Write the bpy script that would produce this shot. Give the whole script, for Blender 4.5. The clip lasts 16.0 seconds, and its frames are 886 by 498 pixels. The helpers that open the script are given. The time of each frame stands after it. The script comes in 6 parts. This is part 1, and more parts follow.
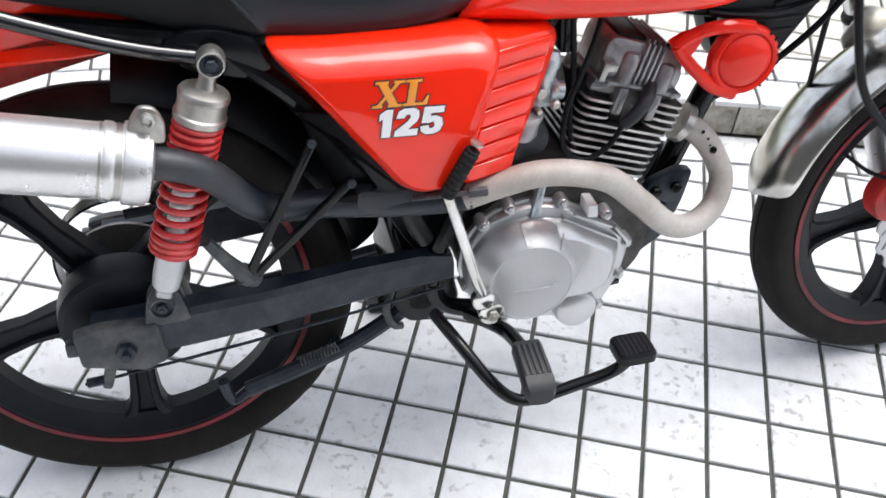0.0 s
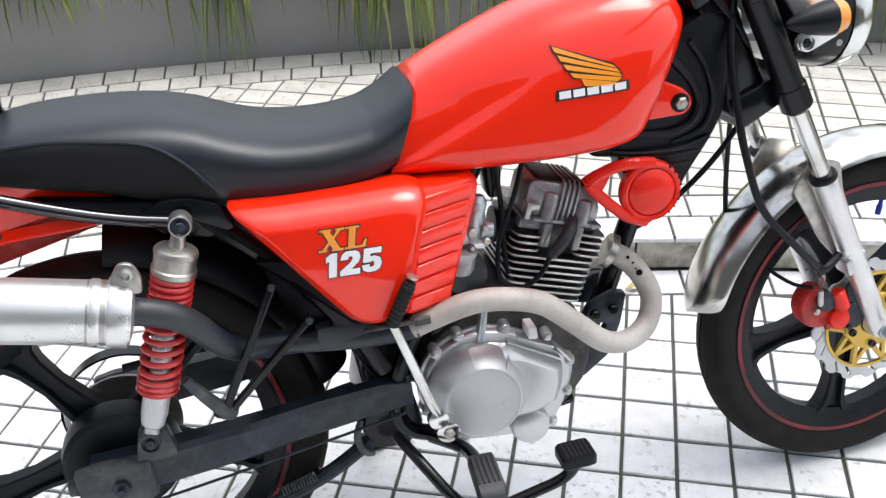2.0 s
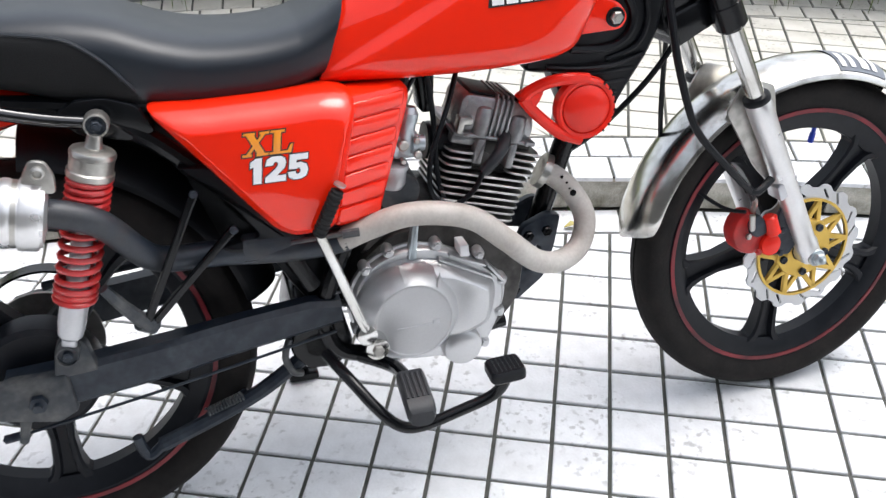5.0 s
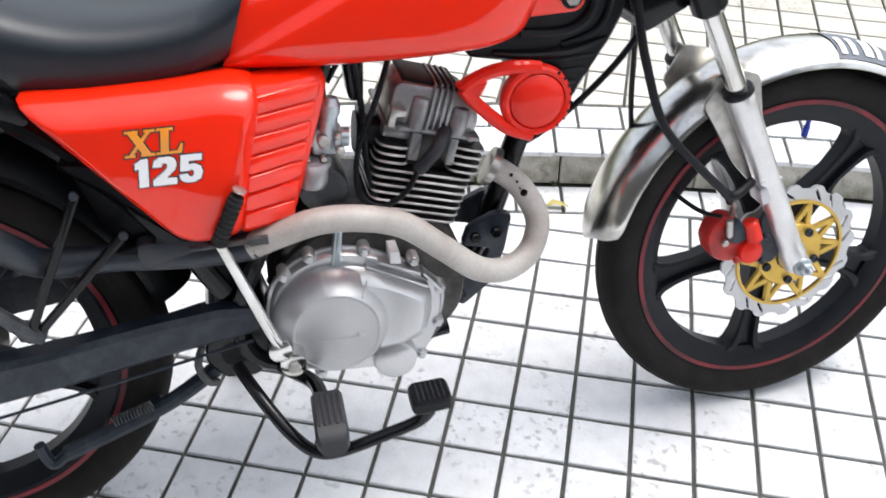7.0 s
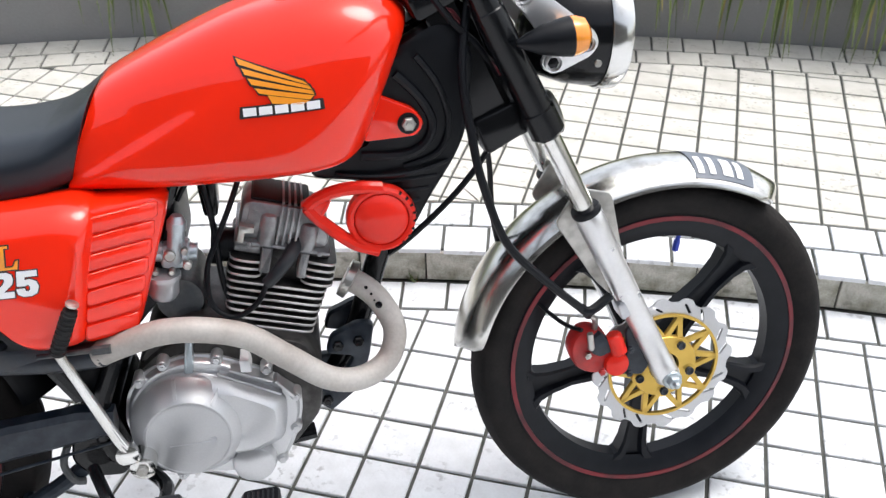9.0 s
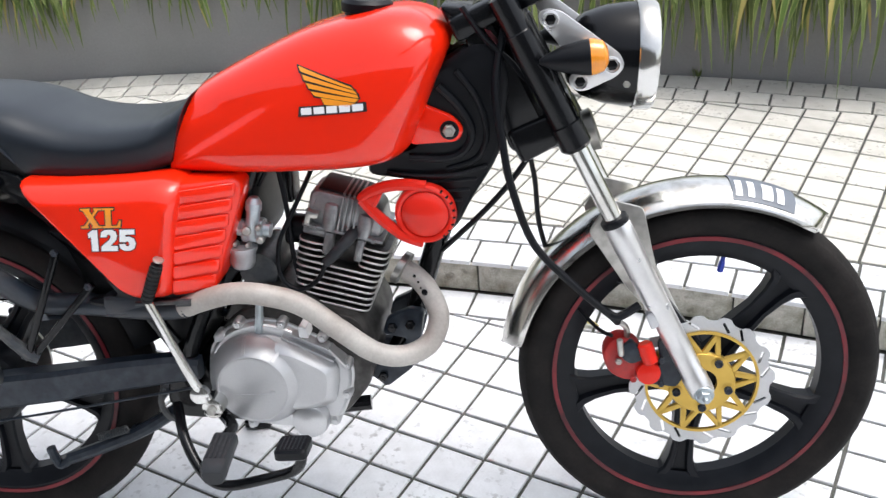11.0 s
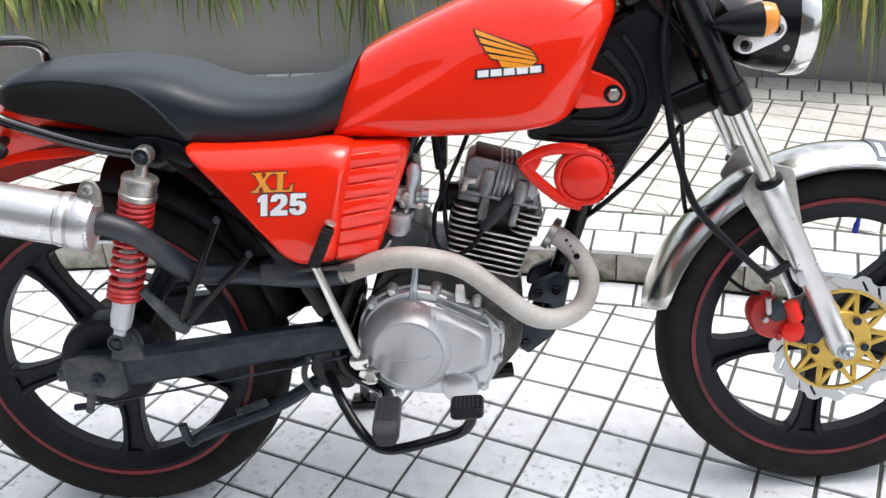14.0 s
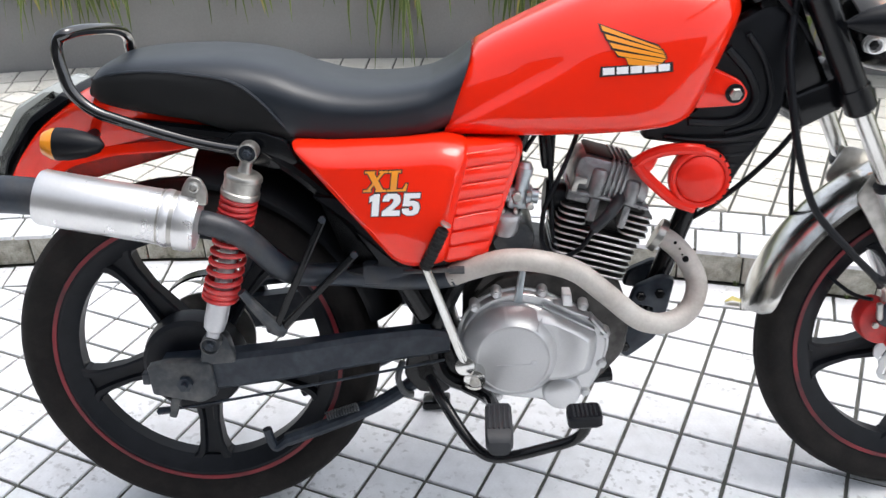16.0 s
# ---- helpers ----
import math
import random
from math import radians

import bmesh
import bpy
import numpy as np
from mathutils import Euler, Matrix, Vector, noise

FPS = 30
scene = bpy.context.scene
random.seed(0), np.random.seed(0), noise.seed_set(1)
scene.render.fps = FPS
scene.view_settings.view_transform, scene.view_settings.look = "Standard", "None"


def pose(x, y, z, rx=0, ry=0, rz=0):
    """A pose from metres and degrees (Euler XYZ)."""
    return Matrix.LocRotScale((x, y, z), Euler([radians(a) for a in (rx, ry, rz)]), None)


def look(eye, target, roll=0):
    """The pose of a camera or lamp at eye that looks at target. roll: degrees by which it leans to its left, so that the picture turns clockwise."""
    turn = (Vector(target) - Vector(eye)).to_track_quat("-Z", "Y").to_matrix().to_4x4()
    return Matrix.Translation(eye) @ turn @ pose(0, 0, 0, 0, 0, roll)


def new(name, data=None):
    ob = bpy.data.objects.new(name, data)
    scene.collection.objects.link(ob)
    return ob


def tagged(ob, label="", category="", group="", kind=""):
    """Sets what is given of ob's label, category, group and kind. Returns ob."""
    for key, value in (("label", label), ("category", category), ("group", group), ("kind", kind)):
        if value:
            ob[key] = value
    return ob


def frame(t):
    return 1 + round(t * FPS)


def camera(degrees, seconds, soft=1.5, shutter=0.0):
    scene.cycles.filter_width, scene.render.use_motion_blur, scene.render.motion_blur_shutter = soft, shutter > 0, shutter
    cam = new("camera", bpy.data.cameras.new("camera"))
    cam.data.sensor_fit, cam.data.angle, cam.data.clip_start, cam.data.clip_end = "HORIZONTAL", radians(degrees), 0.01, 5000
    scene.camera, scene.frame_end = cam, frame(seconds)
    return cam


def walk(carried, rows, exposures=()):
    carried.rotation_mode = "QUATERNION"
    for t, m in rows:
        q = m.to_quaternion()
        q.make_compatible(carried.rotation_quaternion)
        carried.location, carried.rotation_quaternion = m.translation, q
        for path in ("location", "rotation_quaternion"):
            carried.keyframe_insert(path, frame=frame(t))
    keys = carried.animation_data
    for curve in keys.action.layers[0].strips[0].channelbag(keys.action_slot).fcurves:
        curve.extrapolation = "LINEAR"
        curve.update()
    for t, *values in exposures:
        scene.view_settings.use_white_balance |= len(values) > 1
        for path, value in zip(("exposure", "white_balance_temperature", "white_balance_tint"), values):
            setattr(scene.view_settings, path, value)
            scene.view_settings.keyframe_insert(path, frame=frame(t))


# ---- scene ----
cam = camera(50.0, 16.0, soft=1.35, shutter=0.4)
PATH = [
    (0, (-0.125, -1.23, 1.363), (-0.324, 0.203, -0.018), 4.5),
    (0.5, (-0.026, -1.301, 1.384), (-0.314, 0.222, 0.12), 1.8),
    (1, (0.009, -1.33, 1.395), (-0.312, 0.259, 0.224), 0.1),
    (1.5, (0.034, -1.351, 1.411), (-0.303, 0.273, 0.294), -1.1),
    (2, (0.042, -1.381, 1.426), (-0.29, 0.26, 0.332), -2.0),
    (2.5, (0.036, -1.427, 1.424), (-0.274, 0.219, 0.332), -2.3),
    (3, (-0.009, -1.501, 1.378), (-0.248, 0.164, 0.297), -1.8),
    (3.5, (0.026, -1.528, 1.395), (-0.227, 0.11, 0.277), -2.0),
    (4, (0.09, -1.526, 1.4), (-0.215, 0.091, 0.264), -2.1),
    (4.2, (0.075, -1.525, 1.39), (-0.206, 0.099, 0.256), -1.5),
    (6.3, (0.079, -1.165, 1.301), (-0.145, 0.406, 0.084), 1.8),
    (6.5, (0.102, -1.165, 1.32), (-0.15, 0.388, 0.085), 1.8),
    (7, (0.194, -1.185, 1.333), (-0.086, 0.343, 0.072), 0.8),
    (7.5, (0.269, -1.213, 1.353), (0.001, 0.271, 0.04), 0.3),
    (8, (0.343, -1.204, 1.382), (0.067, 0.301, 0.095), -0.3),
    (8.5, (0.394, -1.148, 1.404), (0.097, 0.415, 0.193), -0.6),
    (8.7, (0.43, -1.12, 1.41), (0.091, 0.467, 0.241), -0.7),
    (10.8, (0.862, -1.166, 1.412), (-0.029, 0.296, 0.378), -5.1),
    (11, (0.866, -1.173, 1.413), (-0.049, 0.279, 0.387), -5.4),
    (11.5, (0.875, -1.186, 1.407), (-0.098, 0.243, 0.401), -6.5),
    (12, (0.863, -1.192, 1.411), (-0.143, 0.218, 0.41), -7.2),
    (12.5, (0.855, -1.197, 1.411), (-0.173, 0.202, 0.418), -7.5),
    (13, (0.831, -1.227, 1.404), (-0.197, 0.179, 0.42), -7.6),
    (13.5, (0.747, -1.31, 1.402), (-0.213, 0.141, 0.416), -6.5),
    (14, (0.57, -1.419, 1.365), (-0.242, 0.118, 0.376), -4.0),
    (14.5, (0.519, -1.492, 1.362), (-0.249, 0.072, 0.379), -3.1),
    (15, (0.49, -1.532, 1.359), (-0.274, 0.041, 0.388), -2.6),
    (15.5, (0.436, -1.533, 1.35), (-0.333, 0.041, 0.386), -2.4),
    (16, (0.333, -1.461, 1.376), (-0.416, 0.086, 0.353), -2.5),
]
walk(cam, [(t, look(eye, target, roll)) for t, eye, target, roll in PATH])


# ---- light ----
world = bpy.data.worlds.new("sky")
scene.world = world
world.use_nodes = True
wn, wl = world.node_tree.nodes, world.node_tree.links
sky = wn.new("ShaderNodeTexSky")
sky.sky_type = "NISHITA"
sky.sun_disc = False
sky.sun_elevation, sky.sun_rotation = radians(68), radians(50)
sky.dust_density, sky.ozone_density = 4.0, 0.6
pale = wn.new("ShaderNodeHueSaturation")
pale.inputs["Saturation"].default_value = 0.42
wl.new(sky.outputs[0], pale.inputs["Color"])
wl.new(pale.outputs[0], wn["Background"].inputs["Color"])
wn["Background"].inputs["Strength"].default_value = 0.21
lamp = bpy.data.lights.new("sun", "SUN")
lamp.energy, lamp.angle, lamp.color = 0.75, radians(30), (0.96, 0.98, 1.03)
new("sun", lamp).matrix_world = look((1.2, 1.0, 4.0), (0.0, 0.0, 0.0))
scene.view_settings.exposure = 0.54


# ---- materials ----
def material(name, colour, rough=0.5, metal=0.0, second=None, scale=30.0, amount=0.5, fine=0.0, bump=0.0, bump_scale=200.0,
             coat=0.0, coat_ior=1.5, vary=0.0, rough_vary=0.08, spots=None, emit=0.0, glass=0.0, spec=0.5):
    """A surface: two colours mixed by a broad noise, a fine grain, relief, and variation from piece to piece."""
    m = bpy.data.materials.new(name)
    m.use_nodes = True
    n, l = m.node_tree.nodes, m.node_tree.links
    b = n["Principled BSDF"]
    b.inputs["Metallic"].default_value = metal
    b.inputs["Coat Weight"].default_value = coat
    b.inputs["Specular IOR Level"].default_value = spec
    b.inputs["Coat Roughness"].default_value = 0.04
    b.inputs["Coat IOR"].default_value = coat_ior
    b.inputs["Transmission Weight"].default_value = glass
    co = n.new("ShaderNodeTexCoord")
    big = n.new("ShaderNodeTexNoise")
    big.inputs["Scale"].default_value, big.inputs["Detail"].default_value = scale, 5.0
    l.new(co.outputs["Object"], big.inputs["Vector"])
    mix = n.new("ShaderNodeMix")
    mix.data_type = "RGBA"
    c2 = second or tuple(v * 0.8 for v in colour)
    mix.inputs["A"].default_value, mix.inputs["B"].default_value = (*colour, 1), (*c2, 1)
    ramp = n.new("ShaderNodeMapRange")
    ramp.inputs["From Min"].default_value, ramp.inputs["From Max"].default_value = 0.4, 0.68
    ramp.inputs["To Max"].default_value = amount
    l.new(big.outputs["Fac"], ramp.inputs["Value"])
    l.new(ramp.outputs["Result"], mix.inputs["Factor"])
    colour_out = mix.outputs["Result"]
    grain = n.new("ShaderNodeTexNoise")
    grain.inputs["Scale"].default_value, grain.inputs["Detail"].default_value = bump_scale, 4.0
    l.new(co.outputs["Object"], grain.inputs["Vector"])
    if spots:
        cut = n.new("ShaderNodeTexNoise")
        cut.inputs["Scale"].default_value, cut.inputs["Detail"].default_value = spots[1], 6.0
        geo = n.new("ShaderNodeNewGeometry")
        l.new(geo.outputs["Position"], cut.inputs["Vector"])
        sr = n.new("ShaderNodeMapRange")
        sr.inputs["From Min"].default_value, sr.inputs["From Max"].default_value = spots[2], spots[2] + 0.1
        sr.inputs["To Max"].default_value = spots[3]
        l.new(cut.outputs["Fac"], sr.inputs["Value"])
        patch = n.new("ShaderNodeTexNoise")
        patch.inputs["Scale"].default_value, patch.inputs["Detail"].default_value = spots[1] * 0.13, 3.0
        l.new(geo.outputs["Position"], patch.inputs["Vector"])
        pr = n.new("ShaderNodeMapRange")
        pr.inputs["From Min"].default_value, pr.inputs["From Max"].default_value = 0.46, 0.6
        l.new(patch.outputs["Fac"], pr.inputs["Value"])
        pm = n.new("ShaderNodeMath")
        pm.operation = "MULTIPLY"
        l.new(sr.outputs["Result"], pm.inputs[0])
        l.new(pr.outputs["Result"], pm.inputs[1])
        sm = n.new("ShaderNodeMix")
        sm.data_type = "RGBA"
        sm.inputs["B"].default_value = (*spots[0], 1)
        l.new(pm.outputs[0], sm.inputs["Factor"])
        l.new(colour_out, sm.inputs["A"])
        colour_out = sm.outputs["Result"]
    if vary or fine:
        hs = n.new("ShaderNodeHueSaturation")
        l.new(colour_out, hs.inputs["Color"])
        info, isl = n.new("ShaderNodeObjectInfo"), n.new("ShaderNodeNewGeometry")
        add = n.new("ShaderNodeMath")
        l.new(info.outputs["Random"], add.inputs[0])
        l.new(isl.outputs["Random Per Island"], add.inputs[1])
        fr = n.new("ShaderNodeMath")
        fr.operation = "FRACT"
        l.new(add.outputs[0], fr.inputs[0])
        vr = n.new("ShaderNodeMapRange")
        vr.inputs["To Min"].default_value, vr.inputs["To Max"].default_value = 1 - vary, 1 + vary
        l.new(fr.outputs[0], vr.inputs["Value"])
        gr = n.new("ShaderNodeMapRange")
        gr.inputs["From Min"].default_value, gr.inputs["From Max"].default_value = 0.3, 0.7
        gr.inputs["To Min"].default_value, gr.inputs["To Max"].default_value = 1 - fine, 1 + fine
        l.new(grain.outputs["Fac"], gr.inputs["Value"])
        mu = n.new("ShaderNodeMath")
        mu.operation = "MULTIPLY"
        l.new(vr.outputs["Result"], mu.inputs[0])
        l.new(gr.outputs["Result"], mu.inputs[1])
        l.new(mu.outputs[0], hs.inputs["Value"])
        colour_out = hs.outputs["Color"]
    l.new(colour_out, b.inputs["Base Color"])
    rr = n.new("ShaderNodeMapRange")
    rr.inputs["To Min"].default_value = max(0.02, rough - rough_vary)
    rr.inputs["To Max"].default_value = min(1.0, rough + rough_vary)
    l.new(big.outputs["Fac"], rr.inputs["Value"])
    l.new(rr.outputs["Result"], b.inputs["Roughness"])
    if bump:
        bp = n.new("ShaderNodeBump")
        bp.inputs["Strength"].default_value, bp.inputs["Distance"].default_value = bump, 0.002
        l.new(grain.outputs["Fac"], bp.inputs["Height"])
        l.new(bp.outputs["Normal"], b.inputs["Normal"])
    if emit:
        l.new(colour_out, b.inputs["Emission Color"])
        b.inputs["Emission Strength"].default_value = emit
    return m


STONE = material("white_stone_tile", (0.74, 0.755, 0.77), 0.65, second=(0.61, 0.62, 0.625), scale=22, amount=0.6, fine=0.03, bump=0.25,
                 bump_scale=160, vary=0.05, spots=((0.27, 0.27, 0.265), 58.0, 0.55, 0.6))
STONE_OLD = material("weathered_stone_tile", (0.63, 0.615, 0.56), 0.75, second=(0.49, 0.475, 0.415), scale=9, amount=0.7, fine=0.04, bump=0.3,
                     bump_scale=160, vary=0.07, spots=((0.22, 0.21, 0.17), 70.0, 0.56, 0.6))
STONE_OLIVE = material("dark_olive_stone_tile", (0.15, 0.143, 0.105), 0.85, second=(0.085, 0.085, 0.058), scale=7, amount=0.8, fine=0.06, bump=0.3, bump_scale=160, vary=0.1)
KERB = material("kerb_stone", (0.47, 0.455, 0.4), 0.85, second=(0.2, 0.195, 0.145), scale=20, amount=0.9, fine=0.14, bump=0.6, vary=0.14,
                spots=((0.09, 0.09, 0.065), 38.0, 0.55, 0.7))
GROUT = material("dark_grout", (0.1, 0.1, 0.09), 0.95, second=(0.05, 0.055, 0.045), scale=25, amount=0.9, bump=0.3)
PLASTER = material("grey_painted_plaster", (0.275, 0.275, 0.275), 0.8, second=(0.23, 0.23, 0.226), scale=3, amount=0.8, fine=0.04, bump=0.25, bump_scale=120)
# Colour of the added, unseen wall; dark so that reflections turn dark.
BLOCKER = material("dark_blocker_wall", (0.075, 0.075, 0.072), 0.85, second=(0.055, 0.055, 0.055), scale=2, amount=0.8, fine=0.05, bump=0.25, bump_scale=120)
SOIL = material("planter_soil", (0.06, 0.045, 0.03), 0.95, bump=0.6)
LEAF = material("strap_leaf", (0.065, 0.115, 0.02), 0.45, second=(0.18, 0.215, 0.06), scale=5, amount=0.8, vary=0.35)
LEAF_EDGE = material("pale_leaf_stripe", (0.3, 0.34, 0.12), 0.5, second=(0.2, 0.25, 0.07), scale=8, amount=0.8, vary=0.25)
LEAF_DRY = material("yellowed_leaf", (0.42, 0.36, 0.1), 0.6, second=(0.3, 0.24, 0.08), scale=8, amount=0.8, vary=0.25)
RED = material("red_lacquer", (0.88, 0.021, 0.003), 0.4, second=(0.85, 0.018, 0.003), scale=6, amount=0.5, coat=0.9, coat_ior=1.6, rough_vary=0.05, spec=0.05)
RED_PLASTIC = material("red_plastic", (0.8, 0.026, 0.014), 0.4, coat=0.45, scale=20, amount=0.3, spec=0.1)
RED_DULL = material("dull_red_paint", (0.5, 0.018, 0.016), 0.45, second=(0.2, 0.02, 0.02), scale=45, amount=0.6, coat=0.1)
RED_PAINT = material("red_spring_paint", (0.6, 0.03, 0.03), 0.35, second=(0.4, 0.03, 0.03), coat=0.3, scale=60, amount=0.5)
RED_STRIPE = material("red_rim_stripe", (0.2, 0.01, 0.018), 0.5, second=(0.05, 0.008, 0.012), scale=14, amount=0.95)
VINYL = material("black_vinyl", (0.0075, 0.012, 0.018), 0.38, second=(0.011, 0.016, 0.023), spec=0.52, scale=12, amount=0.6, bump=0.15, bump_scale=700)
VINYL_DARK = material("coarse_black_vinyl", (0.005, 0.0055, 0.006), 0.6, spec=0.3, scale=12, amount=0.6, bump=0.3, bump_scale=600)
PEG_RUBBER = material("grey_black_rubber", (0.014, 0.0165, 0.02), 0.45, spec=0.4, second=(0.028, 0.03, 0.034), scale=30, amount=0.6, bump=0.2)
BLACK = material("black_paint", (0.003, 0.0035, 0.0045), 0.22, spec=0.3, second=(0.008, 0.009, 0.0105), scale=30, amount=0.5, bump=0.05)
GLOSS = material("gloss_black_enamel", (0.004, 0.0045, 0.0055), 0.12, spec=0.8, second=(0.008, 0.009, 0.0105), scale=30, amount=0.5, coat=0.6)
DISC_ALU = material("satin_disc_aluminium", (0.52, 0.527, 0.535), 0.38, metal=0.7, second=(0.44, 0.446, 0.452), scale=10, amount=0.5, fine=0.03, bump=0.04, bump_scale=400)
WORN = material("worn_black_steel", (0.008, 0.014, 0.024), 0.4, spec=0.4, second=(0.04, 0.05, 0.062), scale=38, amount=0.6, fine=0.15, bump=0.15, bump_scale=120)
PLASTIC = material("matt_black_plastic", (0.0025, 0.0033, 0.005), 0.42, spec=0.24, second=(0.0055, 0.0068, 0.0095), scale=15, amount=0.7, bump=0.12, bump_scale=500)
RUBBER = material("tyre_rubber", (0.0095, 0.0085, 0.0082), 0.75, spec=0.18, second=(0.022, 0.019, 0.0175), scale=18, amount=0.7, fine=0.1, bump=0.3, bump_scale=150)
GREASY = material("greasy_steel", (0.025, 0.031, 0.038), 0.42, spec=0.45, second=(0.11, 0.11, 0.105), scale=32, amount=0.75, fine=0.15, bump=0.25, bump_scale=140)
RIM = material("black_cast_rim", (0.004, 0.0052, 0.008), 0.42, spec=0.22, second=(0.011, 0.013, 0.017), scale=28, amount=0.5, bump=0.08)
ALU = material("cast_aluminium", (0.55, 0.557, 0.565), 0.33, metal=0.75, second=(0.54, 0.545, 0.55), scale=10, amount=0.5, fine=0.03, bump=0.03, bump_scale=400)
# Oily castings; also on fin faces as the shade between them.
ALU_DARK = material("oily_shaded_aluminium", (0.08, 0.077, 0.074), 0.45, metal=0.7, second=(0.025, 0.024, 0.023), scale=35, amount=0.8, fine=0.1, bump=0.15)
HEAD = material("grimy_head_casting", (0.36, 0.365, 0.37), 0.36, metal=0.6, second=(0.12, 0.12, 0.12), scale=26, amount=0.7, fine=0.08, bump=0.12)
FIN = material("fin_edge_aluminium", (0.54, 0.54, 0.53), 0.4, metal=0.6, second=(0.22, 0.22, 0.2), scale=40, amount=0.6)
SILVER = material("silver_paint", (0.55, 0.56, 0.58), 0.36, metal=0.6, second=(0.44, 0.44, 0.45), scale=14, amount=0.5, fine=0.03)
BRUSHED = material("brushed_aluminium", (0.72, 0.72, 0.72), 0.3, metal=0.75, second=(0.62, 0.62, 0.61), scale=25, amount=0.5, fine=0.03)
CHROME = material("chrome", (0.7, 0.7, 0.68), 0.17, metal=1.0, second=(0.42, 0.4, 0.35), scale=14, amount=0.6, rough_vary=0.05)
FENDER = material("pitted_chrome", (0.68, 0.67, 0.64), 0.2, metal=1.0, second=(0.36, 0.35, 0.31), scale=24, amount=0.75, rough_vary=0.12, bump=0.03, bump_scale=60)
STEEL = material("zinc_steel", (0.5, 0.49, 0.46), 0.35, metal=0.9, second=(0.3, 0.29, 0.26), scale=60, amount=0.6)
GOLD = material("gold_anodised", (0.6, 0.4, 0.09), 0.38, metal=0.75, second=(0.5, 0.33, 0.07), scale=30, amount=0.5)
HEADER = material("heat_stained_header", (0.52, 0.5, 0.465), 0.6, metal=0.25, second=(0.36, 0.32, 0.285), scale=12, amount=0.8, fine=0.06, bump=0.1)
BURNT = material("burnt_black_pipe", (0.02, 0.029, 0.042), 0.42, metal=0.2, second=(0.055, 0.052, 0.05), scale=18, amount=0.6, fine=0.1, bump=0.12)
AMBER = material("amber_lens", (0.85, 0.3, 0.02), 0.15, second=(0.7, 0.22, 0.02), scale=60, amount=0.5, coat=0.5)
CLEAR = material("clear_lens", (0.75, 0.77, 0.76), 0.1, second=(0.6, 0.62, 0.6), scale=60, amount=0.4, coat=0.5)
ORANGE = material("orange_decal", (0.9, 0.32, 0.02), 0.35, coat=0.3, scale=20, amount=0.15)
WHITE = material("white_decal", (0.86, 0.86, 0.86), 0.4, coat=0.2, scale=20, amount=0.1)
DECAL_BLACK = material("black_decal", (0.02, 0.018, 0.018), 0.4)
PALE_CAST = material("pale_cast_alloy", (0.5, 0.56, 0.59), 0.3, metal=0.6, second=(0.3, 0.34, 0.36), scale=30, amount=0.6, fine=0.05, bump=0.08)
DECAL_GREY = material("grey_decal", (0.13, 0.15, 0.18), 0.4)
BLUE = material("blue_plastic", (0.01, 0.04, 0.4), 0.4)
TAIL = material("dull_tail_lens", (0.34, 0.36, 0.34), 0.25, second=(0.26, 0.27, 0.25), scale=30, amount=0.5, coat=0.4)


# ---- mesh helpers ----
def link(name, bm, mats, sharp=35, parent=None, label=""):
    """Links a bmesh as one mesh object, smooth but for sharp edges."""
    bmesh.ops.recalc_face_normals(bm, faces=bm.faces[:])
    me = bpy.data.meshes.new(name)
    bm.to_mesh(me)
    bm.free()
    for m in (mats if isinstance(mats, (list, tuple)) else [mats]):
        me.materials.append(m)
    for p in me.polygons:
        p.use_smooth = True
    me.set_sharp_from_angle(angle=radians(sharp))
    ob = new(name, me)
    if parent:
        ob.parent = parent
    if label:
        ob["label"] = label
    return ob


def part(name, bm, mats, parent, label="", sharp=35):
    return link(name, bm, mats, sharp, parent, label)


def curve_points(pts, steps=6):
    """A smooth line through the points."""
    p = [Vector(q) for q in pts]
    if len(p) < 3:
        return p
    out = []
    for k in range(len(p) - 1):
        a, b, c, d = p[max(k - 1, 0)], p[k], p[k + 1], p[min(k + 2, len(p) - 1)]
        for i in range(steps):
            t = i / steps
            out.append(0.5 * ((2 * b) + (c - a) * t + (2 * a - 5 * b + 4 * c - d) * t * t + (3 * b - a - 3 * c + d) * t ** 3))
    out.append(p[-1])
    return out


def ring_faces(bm, r1, r2):
    n = len(r1)
    return [bm.faces.new((r1[i], r1[(i + 1) % n], r2[(i + 1) % n], r2[i])) for i in range(n)]


def tube(bm, pts, r, seg=10, steps=6, closed=False):
    """A round rod along a smooth line; r is one radius or (first, last)."""
    line = curve_points(pts, steps) if steps > 1 else [Vector(q) for q in pts]
    r0, r1 = r if isinstance(r, tuple) else (r, r)
    side, rings = None, []
    for k, q in enumerate(line):
        d = (line[min(k + 1, len(line) - 1)] - line[max(k - 1, 0)]).normalized()
        if side is None:
            side = d.cross(Vector((0.0, 0.0, 1.0)) if abs(d.z) < 0.9 else Vector((0.0, 1.0, 0.0))).normalized()
        side = (side - d * side.dot(d)).normalized()
        up = d.cross(side)
        rad = r0 + (r1 - r0) * k / max(1, len(line) - 1)
        rings.append([bm.verts.new(q + rad * (math.cos(a) * side + math.sin(a) * up)) for a in (2 * math.pi * i / seg for i in range(seg))])
    for a, b in zip(rings, rings[1:]):
        ring_faces(bm, a, b)
    bm.faces.new(rings[0]), bm.faces.new(rings[-1])


